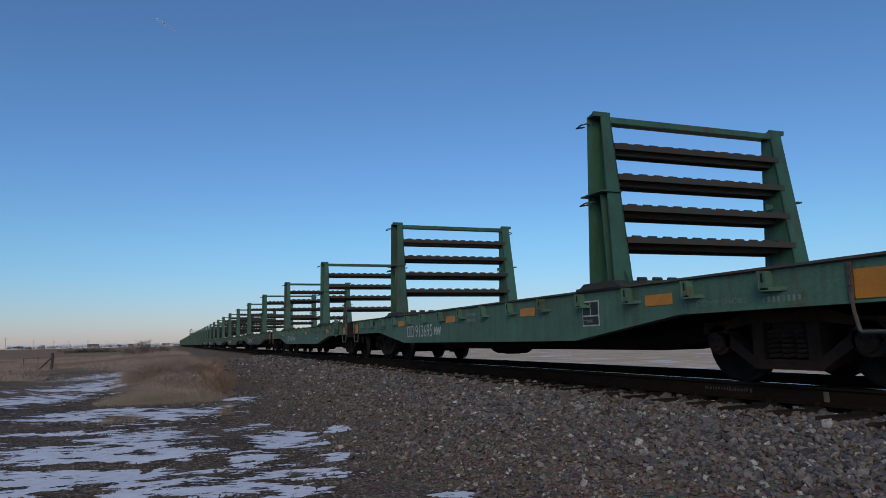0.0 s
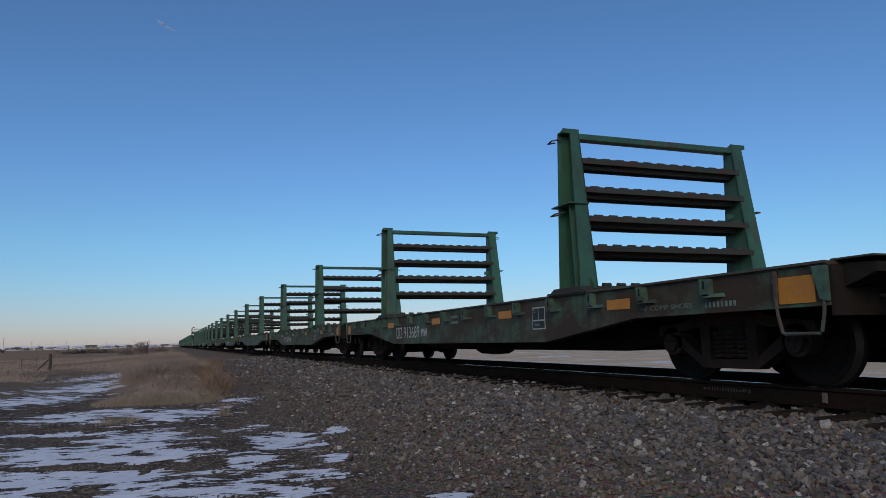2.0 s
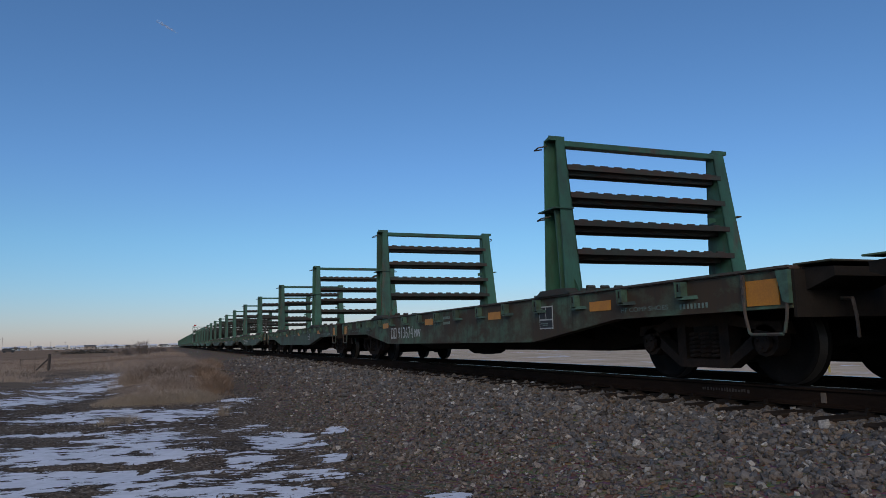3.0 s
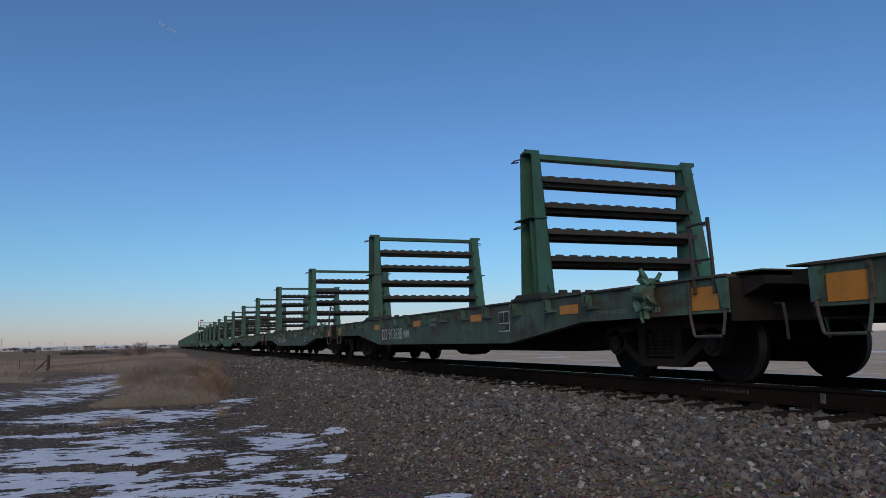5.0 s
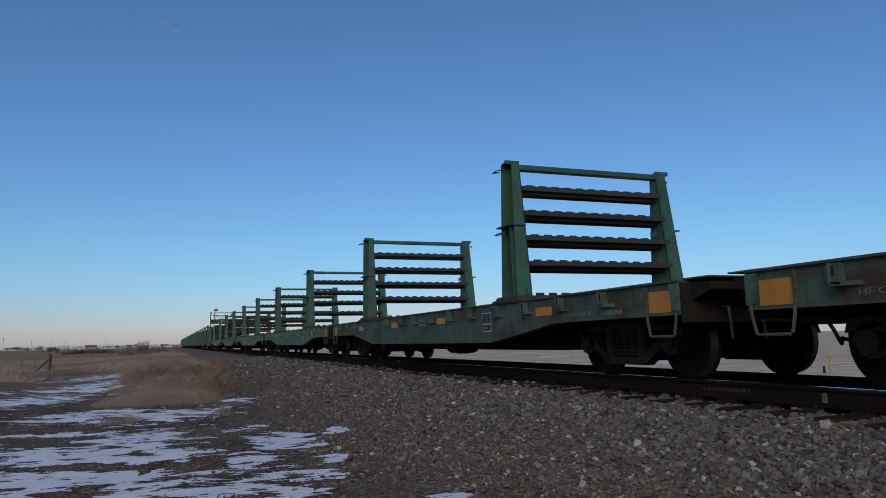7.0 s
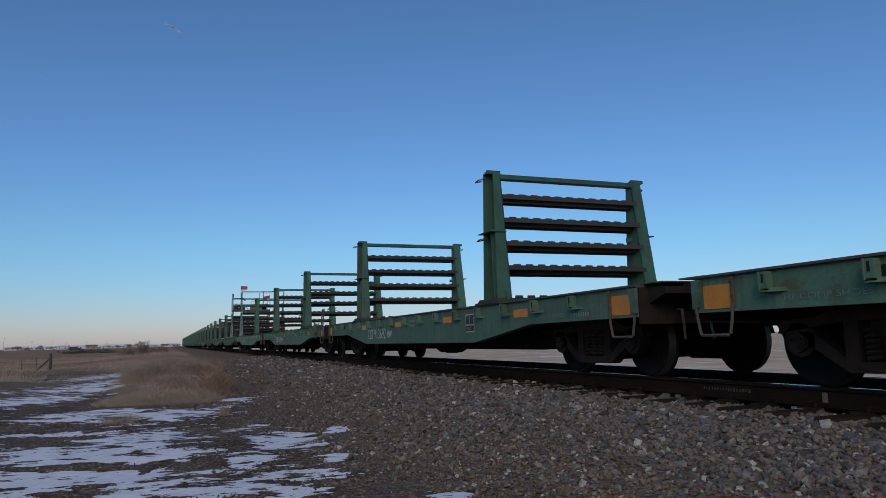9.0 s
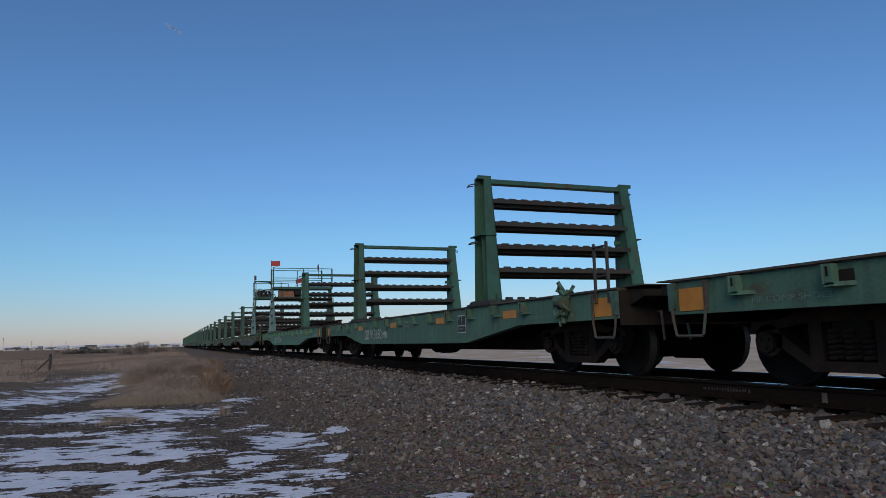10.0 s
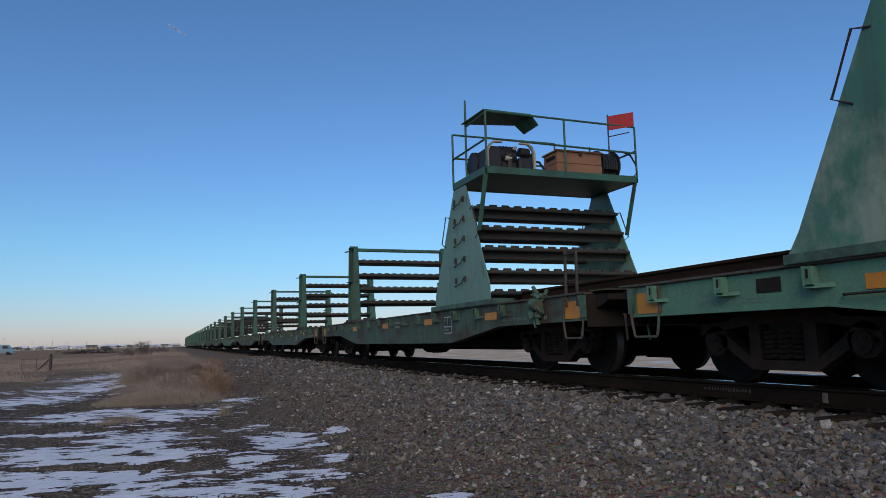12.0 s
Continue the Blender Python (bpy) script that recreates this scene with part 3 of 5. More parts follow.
def build_truck(car, e):
    yc = 6.74 if e > 0 else -6.64
    R = 0.42
    for s in (-1, 1):
        x = s * 0.98
        bm = B()
        # frame as bars round the spring window and two side windows
        prism(bm, [(yc + y, z) for y, z in [(-1.12, 0.50), (-1.08, 0.62), (-0.7, 0.64), (-0.42, 0.74), (0.42, 0.74), (0.7, 0.64), (1.08, 0.62), (1.12, 0.50), (0.9, 0.53), (0.4, 0.60), (-0.4, 0.60), (-0.9, 0.53)]], "x", x - 0.075, x + 0.075)
        prism(bm, [(yc + y, z) for y, z in [(-1.02, 0.42), (-0.9, 0.52), (-0.72, 0.50), (-0.36, 0.25), (0.36, 0.25), (0.72, 0.50), (0.9, 0.52), (1.02, 0.42), (0.72, 0.36), (0.38, 0.155), (-0.38, 0.155), (-0.72, 0.36)]], "x", x - 0.075, x + 0.075)
        for a in (-1, 1):
            prism(bm, [(yc + a * 0.26, 0.24), (yc + a * 0.26, 0.62), (yc + a * 0.40, 0.62), (yc + a * 0.40, 0.24)], "x", x - 0.08, x + 0.08)
            rod(bm, [(x - s * 0.09, yc + a * 0.875, R), (x + s * 0.12, yc + a * 0.875, R)], 0.10, 12)
            lug = [(yc + a * 0.875 + 0.17 * math.cos(q * math.pi / 6), R + 0.02 + 0.16 * math.sin(q * math.pi / 6)) for q in range(12)]
            prism(bm, lug, "x", x - 0.075, x + 0.085)
            for q in range(3):
                ang = q * math.tau / 3 + 0.5
                rod(bm, [(x + s * 0.11, yc + a * 0.875 + 0.055 * math.cos(ang), R + 0.055 * math.sin(ang)), (x + s * 0.14, yc + a * 0.875 + 0.055 * math.cos(ang), R + 0.055 * math.sin(ang))], 0.016, 6)
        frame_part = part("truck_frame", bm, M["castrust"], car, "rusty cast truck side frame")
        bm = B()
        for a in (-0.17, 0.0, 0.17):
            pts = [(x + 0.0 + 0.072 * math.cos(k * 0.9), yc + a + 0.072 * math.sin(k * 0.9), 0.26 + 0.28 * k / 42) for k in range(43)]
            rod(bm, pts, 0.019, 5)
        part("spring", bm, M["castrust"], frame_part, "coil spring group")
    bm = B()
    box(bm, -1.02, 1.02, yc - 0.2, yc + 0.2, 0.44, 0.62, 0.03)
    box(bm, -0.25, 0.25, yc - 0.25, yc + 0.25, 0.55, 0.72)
    # added dark filler behind the springs, keeps light from showing through
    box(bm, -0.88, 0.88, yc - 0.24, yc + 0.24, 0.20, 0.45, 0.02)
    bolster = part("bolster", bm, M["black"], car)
    for a in (-1, 1):
        bm = B()
        rod(bm, [(-0.95, 0, 0), (0.95, 0, 0)], 0.075, 10)
        for s in (-1, 1):
            prof = [(-0.03, 0.05), (-0.03, 0.12), (0.0, 0.16), (0.0, 0.33), (-0.055, 0.36), (-0.055, R + 0.025), (-0.03, R + 0.02), (-0.025, R), (0.075, R - 0.004), (0.085, R - 0.03), (0.085, 0.36), (0.045, 0.335), (0.045, 0.16), (0.09, 0.12), (0.09, 0.05)]
            b2 = B()
            lathe(b2, [(o if s > 0 else -o, r) for o, r in prof], (s * 0.735, 0, 0), 30, [0, 0, 0, 0, 0, 0, 0, 1, 0, 0, 0, 0, 0, 0])
            me = bpy.data.meshes.new("tmp")
            b2.to_mesh(me)
            b2.free()
            bm.from_mesh(me)
            bpy.data.meshes.remove(me)
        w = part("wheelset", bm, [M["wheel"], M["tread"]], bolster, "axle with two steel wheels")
        w.location = (0, yc + a * 0.875, R)


def post_front(z):
    return -0.15 - 0.28 * (3.32 - z) / 2.1


def post_back(z):
    return 0.12 * (3.32 - z) / 2.1


def slanted(zs, yr, near, far):
    return [(yr + near(z), z) for z in zs] + [(yr + far(z), z) for z in zs[::-1]]


RUNGS = (1.558, 1.97, 2.378, 2.79)


def build_rack(car, yr):
    for s in (-1, 1):
        o, i = (-1.517, -1.26) if s < 0 else (1.68, 1.40)
        lo, hi = 1.17, 3.31
        bm = B()
        prism(bm, slanted([lo, hi], yr, post_front, post_back), "x", *sorted((i, i + s * 0.02)))
        post = part("rack_post", bm, M["rack"], car, "tapered green channel-section rack post")
        part("back_flange", prism(B(), slanted([lo, hi], yr, lambda z: post_back(z) - 0.022, post_back), "x", *sorted((i, o))), M["rack"], post)
        bm = B()      # the flange widens towards the foot
        corners = [(x, yr + post_front(z) + d, z) for d in (0.0, 0.022) for x, z in ((i, lo), (o, lo), (i + (o - i) * (0.55 if s < 0 else 0.75), hi), (i, hi))]
        v = [bm.verts.new(c) for c in corners]
        fs = [bm.faces.new([v[k] for k in q]) for q in ((0, 1, 2, 3), (7, 6, 5, 4), (0, 4, 5, 1), (1, 5, 6, 2), (2, 6, 7, 3), (3, 7, 4, 0))]
        bmesh.ops.recalc_face_normals(bm, faces=fs)
        part("front_flange", bm, M["rack"], post)
        bm = B()
        prism(bm, [(yr + post_front(lo) - 0.005, 1.13), (yr + post_front(lo) - 0.005, 1.30), (yr + post_front(lo) - 0.12, 1.13)], "x", *sorted((i + s * 0.10, i + s * 0.12)))
        part("foot_gusset", bm, M["rack"], post)
        part("stiffener", prism(B(), slanted([lo, 2.28], yr, lambda z: post_front(z) * 0.55 - 0.05, lambda z: post_front(z) * 0.55 - 0.02), "x", *sorted((i + s * 0.02, o - s * 0.02))), M["rack"], post)
        part("post_cap", prism(B(), [(yr - 0.15, hi), (yr, hi), (yr, hi + 0.012), (yr - 0.12, hi + 0.035), (yr - 0.15, hi + 0.06)], "x", *sorted((i, o))), M["rack"], post)
        bm = B()
        box(bm, *sorted((s * 1.20, s * 1.59)), yr - 0.62, yr + 0.34, 1.087, 1.115)
        part("shoe_plate", bm, M["rung"], post)
        part("shoe", prism(B(), [(yr - 0.55, 1.115), (yr + 0.30, 1.115), (yr + 0.20, 1.17), (yr - 0.46, 1.17)], "x", *sorted((s * 1.24, s * 1.56))), M["rung"], post)
        zc = 2.29
        bm = B()
        inner_x = i if s < 0 else o - 0.03
        prism(bm, [(yr + post_front(zc) - 0.03, zc), (yr + 0.16, zc - 0.005), (yr + 0.16, zc + 0.012), (yr + post_front(zc) - 0.03, zc + 0.02)], "x", *sorted((inner_x, o + s * 0.05)))
        part("collar_plate", bm, M["rack"], post)
        part("collar_gusset", prism(B(), [(s * 1.27, zc), (s * 1.58, zc), (s * 1.27, zc - 0.09)], "y", yr - 0.12, yr - 0.10), M["rack"], post)
        for z in (3.22, 2.19):
            bm = rod(B(), [(o - s * 0.02, yr - 0.06, z + 0.02), (o + s * 0.09, yr + 0.0, z), (o + s * 0.10, yr + 0.10, z - 0.02), (o - s * 0.01, yr + 0.08, z)], 0.011, 5)
            part("hook_loop", bm, M["bar"], post)
    for z in RUNGS:
        bm = B()
        f, k = yr + post_front(z + 0.1) - 0.015, yr + post_back(z) - 0.005
        box(bm, -1.265, 1.47, f, f + 0.018, z + 0.085, z + 0.160)
        box(bm, -1.265, 1.395, f + 0.018, k - 0.02, z + 0.14, z + 0.155)
        box(bm, -1.265, 1.395, k - 0.02, k, z + 0.012, z + 0.15)
        box(bm, -1.25, 1.385, (f + k) / 2 - 0.03, (f + k) / 2 + 0.03, z + 0.03, z + 0.139)
        rung = part("rack_rung", bm, M["rung"], car, "rusty roller shelf beam")
        bm = B()
        for q in range(11):
            x = -1.09 + q * 0.234
            rod(bm, [(x - 0.06, f + 0.06, z + 0.160), (x + 0.06, f + 0.06, z + 0.160)], 0.03, 7)
        part("roller_bank", bm, M["rung"], rung, kind="stuff")
    bm = B()
    box(bm, -1.27, 1.41, yr + post_front(3.3) - 0.01, yr - 0.01, 3.225, 3.312, 0.008)
    part("top_bar", bm, M["rack"], car, "green top crossbar")
    bm = B()
    box(bm, -1.22, 1.22, yr - 0.5, yr, 1.087, 1.17)
    base = part("base_beam", bm, M["rung"], car)
    bm = B()
    for q in range(11):
        x = -1.13 + q * 0.226
        rod(bm, [(x - 0.06, yr - 0.44, 1.185), (x + 0.06, yr - 0.44, 1.185)], 0.03, 7)
    part("roller_bank", bm, M["rung"], base, kind="stuff")


def build_tower(car, yr, kind):
    """A rail tower: sloping side plates, roller shelves and a railed platform on top. kind 0: flags alone, 1: with machinery."""
    W = 1.53
    for s in (-1, 1):
        o = s * W
        bm = B()
        if kind == 0:
            poly = [(yr - 1.42, 1.17), (yr + 1.46, 1.17), (yr + 1.33, 1.36), (yr + 0.48, 3.03), (yr + 0.42, 3.20), (yr + 0.40, 3.33), (yr - 0.36, 3.33), (yr - 0.44, 3.12), (yr - 1.33, 1.38)]
        else:
            poly = [(yr - 1.24, 1.17), (yr + 1.36, 1.17), (yr + 1.34, 1.38), (yr + 0.27, 3.28), (yr + 0.25, 3.40), (yr - 0.27, 3.40), (yr - 0.40, 3.12), (yr - 1.22, 1.44)]
        prism(bm, poly, "x", *sorted((o - s * 0.022, o)))
        plate = part("side_plate", bm, M["plategreen"] if kind == 0 else M["plate"], car, "sloping pale green tower side plate")
        bm = B()
        box(bm, *sorted((s * 1.25, s * 1.60)), yr - 1.55, yr + 1.45, 1.087, 1.17)
        part("shoe", bm, M["pocket"], plate)
        for z in (1.53, 1.90, 2.27, 2.64, 3.0):
            a = 0.21
            bm = rod(B(), [(o, yr - a, z + 0.08), (o + s * 0.05, yr - a, z + 0.07), (o + s * 0.05, yr - a * 0.6, z + 0.0), (o + s * 0.05, yr + a, z - 0.04), (o, yr + a + 0.03, z - 0.04)], 0.011, 5)
            part("step_iron", bm, M["bar"], plate)
            for y in (-a, a):
                bm = B()
                box(bm, *sorted((o, o + s * 0.03)), yr + y - 0.028, yr + y + 0.028, z + 0.02, z + 0.12)
                part("lug", bm, M["bar"], plate)
        for ee in (-1, 1):
            bm = rod(B(), [(o, yr + ee * 0.50, 2.83), (o + s * 0.02, yr + ee * 0.65, 2.87), (o + s * 0.02, yr + ee * 0.88, 2.37), (o, yr + ee * 0.71, 2.28)], 0.012, 5)
            part("grab_iron", bm, M["bar"], plate)
    for z in (1.27, 1.64, 2.06, 2.44, 2.84):
        t = (z - 1.17) / 2.2
        f, k = yr - 1.30 + 0.90 * t, yr + 1.1 - 0.7 * t
        bm = B()
        rod(bm, [(-W + 0.03, f, z), (W - 0.03, f, z)], 0.036, 10)
        box(bm, -W + 0.03, W - 0.03, f, f + 0.40, z - 0.02, z + 0.01)
        box(bm, -W + 0.03, W - 0.03, f + 0.12, f + 0.16, z - 0.16, z - 0.015)
        part("rear_shelf", box(B(), -W + 0.03, W - 0.03, k - 0.3, k, z - 0.04, z + 0.02), M["rung"], car)
        shelf = part("tower_shelf", bm, M["rung"], car, "rusty roller shelf between the side plates")
        bm = B()
        for q in range(12):
            x = -1.36 + q * 0.247
            rod(bm, [(x - 0.065, f + 0.03, z + 0.04), (x + 0.065, f + 0.03, z + 0.04)], 0.036, 7)
        part("roller_bank", bm, M["rung"], shelf, kind="stuff")
    y0, y1 = (yr - 0.55, yr + 0.48) if kind == 0 else (yr - 1.27, yr + 0.25)
    bm = B()
    part("platform_floor", box(B(), -W, W, y0 + 0.02, y1 - 0.02, 3.335, 3.355), M["rack"], car, "green steel platform floor")
    for a, c in ((y0, y0 + 0.02), (y1 - 0.02, y1)):
        box(bm, -W - 0.02, W + 0.02, a, c, 3.325, 3.445)
    for s in (-1, 1):
        box(bm, *sorted((s * W, s * (W + 0.02))), y0, y1, 3.325, 3.445)
    part("platform_rim", bm, M["rack"], car)
    posts, bars = [], []
    top, mid, low = 4.41, 3.90, 3.40
    if kind == 0:
        for x in (-W, -W + 0.0, 0.0, W):
            posts.append(((x, y0, low), (x, y0, top)))
        posts[1] = ((-W, y0 + 0.28, low), (-W, y0 + 0.28, top - 0.05))
        posts.append(((W, y0 + 0.25, low), (W, y0 + 0.25, top - 0.05)))
        for x, y in ((-W, y1), (-W, y1 - 0.25), (-0.15, y1), (1.15, y1), (1.15, y1 - 0.2)):
            posts.append(((x, y, low), (x, y, top - 0.02)))
        for z in (mid, top):
            bars += [((-W, y0, z), (W, y0, z)), ((-W, y1, z - 0.02), (1.15, y1, z - 0.02))]
            bars += [((-W, y0, z), (-W, y0 + 0.28, z - 0.05)), ((W, y0, z), (W, y0 + 0.25, z - 0.05)), ((-W, y1, z), (-W, y1 - 0.25, z)), ((1.15, y1, z), (1.15, y1 - 0.2, z))]
    else:
        ym = yr - 0.40
        for x, y, z in ((-W, y0, 4.42), (0.02, y0, top), (W, y0, 4.38), (-W, y1, 4.41), (W, y1, top), (-W, ym, 4.86), (0.7, y1, top)):
            posts.append(((x, y, low), (x, y, z)))
        bars += [((-W, y0, top), (W, y0, 4.38)), ((-W, y0, 3.93), (W, y0, 3.88)), ((-W, y1, 4.41), (0.7, y1, top)), ((-W, y1, 3.95), (0.7, y1, 3.92)),
                 ((-W, y0, 4.38), (-W, ym, 4.38)), ((-W, y0, 3.92), (-W, ym, 3.92)), ((W, y0, 3.92), (W, y0 + 0.5, 3.92)), ((-W, y1, 3.92), (-W, ym, 3.92))]
        for s in (-1, 1):
            bars.append(((s * (W - 0.01), y0 + 0.05, 3.35), (s * (W - 0.01), y0 + 0.40, 2.40)))
    for a, c in posts:
        part("railing_post", rod(B(), [a, c], 0.02, 6), M["rack"], car)
    for a, c in bars:
        wide = 0.04 if a[2] < 3.36 else 0.019
        part("railing_bar" if a[2] > 3.36 else "platform_brace", rod(B(), [a, c], wide, 6), M["rack"], car)

    def flag(x, y, z, w, d, slant):
        bm = B()
        rod(bm, [(x, y, z - 0.5), (x, y, z + 0.30)], 0.014, 5)
        rod(bm, [(x, y, z - 0.12), (x + w * 0.8, y + d * 0.8, z + 0.0)], 0.01, 5)
        mast = part("flag_mast", bm, M["bar"], car)
        bm = B()
        c = [Vector((x, y, z)), Vector((x + w, y + d, z + slant)), Vector((x + w, y + d, z + slant + 0.27)), Vector((x, y, z + 0.27))]
        nrm = Vector((d, -w, 0)).normalized() * 0.005
        lo, hi = [bm.verts.new(p - nrm) for p in c], [bm.verts.new(p + nrm) for p in c]
        fs = [bm.faces.new(lo), bm.faces.new(hi[::-1])] + [bm.faces.new((lo[i], hi[i], hi[(i + 1) % 4], lo[(i + 1) % 4])) for i in range(4)]
        bmesh.ops.recalc_face_normals(bm, faces=fs)
        part("red_flag", bm, M["red"], mast, "red metal warning flag")

    if kind == 0:
        flag(-W, y1, 4.62, 0.45, -0.13, 0.0)
        flag(0.92, yr + 0.05, 4.42, 0.0, 0.36, 0.0)
    else:
        flag(0.95, y0, 4.27, 0.56, -0.02, 0.13)
        flag(-1.53, yr - 0.40, 4.58, 0.15, 0.30, 0.0)
        build_machines(car, yr, y0)


def build_machines(car, yr, y0):
    z = 3.375
    bm = B()      # sheet roof: narrower towards its bent-down end
    top = [(-1.56, y0, 4.43), (-0.64, y0, 4.42), (-0.70, y0 + 0.52, 4.37), (-1.57, y0 + 0.98, 4.45)]
    lip = [(-0.64, y0, 4.42), (-0.50, y0, 4.24), (-0.53, y0 + 0.5, 4.21), (-0.70, y0 + 0.52, 4.37)]
    for quad in (top, lip):
        lo, hi = [bm.verts.new(c) for c in quad], [bm.verts.new((a, b, c + 0.014)) for a, b, c in quad]
        fs = [bm.faces.new(lo), bm.faces.new(hi[::-1])] + [bm.faces.new((lo[i], hi[i], hi[(i + 1) % 4], lo[(i + 1) % 4])) for i in range(4)]
        bmesh.ops.recalc_face_normals(bm, faces=fs)
    part("canopy_sheet", bm, M["rack"], car, "bent green sheet roof over the engine")
    for flip, a, b in ((1, -1.48, -1.18), (-1, -0.53, -0.84)):
        rim = [(a, z), (a, z + 0.38), (a + flip * 0.05, z + 0.48), (a + flip * 0.14, z + 0.55), (b, z + 0.555)]
        inner = [(b, z + 0.525), (a + flip * 0.15, z + 0.52), (a + flip * 0.085, z + 0.46), (a + flip * 0.04, z + 0.37), (a + flip * 0.04, z)]
        cowl = part("engine_cowl", prism(B(), rim + inner, "y", y0 + 0.08, y0 + 0.13), M["cream"], car, "cream rounded cowl of a small engine")
        bm = box(B(), *sorted((a + flip * 0.05, b)), y0 + 0.10, y0 + 0.60, z, z + (0.46 if flip > 0 else 0.30), 0.03)
        box(bm, *sorted((a + flip * 0.005, a + flip * 0.04)), y0 + 0.135, y0 + 0.60, z, z + 0.40, 0.01)
        part("cowl_panel", bm, M["rubber"], cowl, "black ribbed panel")
    engine = part("engine_block", box(B(), -1.17, -0.86, y0 + 0.16, y0 + 0.58, z + 0.02, z + 0.22, 0.03), M["rubber"], car, "black small petrol engine")
    bm = B()
    lathe(bm, [(-1.16, 0.05), (-1.16, 0.15)] + [(-1.12 + 0.03 * q, (0.175, 0.15)[q % 2]) for q in range(9)] + [(-0.84, 0.15), (-0.84, 0.05)], (0, y0 + 0.34, z + 0.36), 16)
    part("cylinder", bm, M["rubber"], engine, "black finned cylinder")
    part("starter", rod(B(), [(-1.02, y0 + 0.13, z + 0.06), (-1.02, y0 + 0.13, z + 0.34)], 0.05, 9), M["bar"], engine)
    part("air_filter", rod(B(), [(-0.80, y0 + 0.2, z + 0.40), (-0.62, y0 + 0.2, z + 0.40)], 0.085, 12), M["rubber"], engine)
    bm = B()
    rod(bm, [(-1.10, y0 + 0.13, z + 0.26), (-1.00, y0 + 0.12, z + 0.26)], 0.045, 9)
    rod(bm, [(-0.95, y0 + 0.13, z + 0.42), (-0.90, y0 + 0.12, z + 0.47)], 0.03, 8)
    box(bm, -1.08, -0.92, y0 + 0.10, y0 + 0.14, z + 0.03, z + 0.07, 0.01)
    part("carburettor", bm, M["cream"], car, "bare metal engine fittings")
    part("fuel_drum", rod(B(), [(-1.50, y0 + 0.68, z + 0.24), (-1.47, y0 + 0.68, z + 0.24), (-1.15, y0 + 0.68, z + 0.24), (-1.12, y0 + 0.68, z + 0.24)], 0.23, 18), M["rubber"], car, "black drum behind the engine")
    bm = B()
    box(bm, -0.09, 0.85, y0 + 0.10, y0 + 0.60, z, z + 0.245, 0.006)
    box(bm, -0.085, 0.845, y0 + 0.105, y0 + 0.595, z + 0.25, z + 0.46, 0.006)
    box(bm, -0.11, 0.87, y0 + 0.08, y0 + 0.62, z + 0.462, z + 0.492, 0.004)
    chest = part("wooden_chest", bm, M["wood"], car, "brown plywood tool chest with a lid")
    part("vent_slot", box(B(), -0.094, -0.0865, y0 + 0.18, y0 + 0.50, z + 0.34, z + 0.40), M["black"], chest)
    part("latch", box(B(), 0.36, 0.42, y0 + 0.075, y0 + 0.097, z + 0.40, z + 0.47, 0.004), M["bar"], chest)
    bm = B()
    yc, zc = y0 + 0.42, z + 0.31
    for x in (0.90, 1.25):
        rod(bm, [(x, yc, zc), (x + 0.025, yc, zc)], 0.30, 24)
    rod(bm, [(0.90, yc, zc), (1.26, yc, zc)], 0.20, 16)
    for q in range(6):
        rod(bm, [(0.955 + 0.055 * q, yc + 0.235 * math.cos(k * 0.5), zc + 0.235 * math.sin(k * 0.5)) for k in range(14)], 0.028, 6)
    reel = part("hose_reel", bm, M["rubber"], car, "black hose reel")
    part("reel_hub", rod(B(), [(0.86, yc, zc), (0.90, yc, zc)], 0.06, 10), M["bar"], reel)
    bm = B()
    rod(bm, [(-0.54, y0 + 0.2, z + 0.26), (-0.40, y0 + 0.2, z + 0.25), (-0.30, y0 + 0.2, z + 0.12), (-0.27, y0 + 0.2, z + 0.03)], 0.022)
    rod(bm, [(1.1, y0 + 0.2, z + 0.56), (1.3, y0 + 0.10, z + 0.55), (1.45, y0 + 0.05, z + 0.47), (1.55, y0 + 0.03, z + 0.28), (1.56, y0 + 0.03, z + 0.14), (1.48, y0 + 0.05, z + 0.06), (1.30, y0 + 0.1, z + 0.05)], 0.018)
    part("hose", bm, M["rubber"], car)


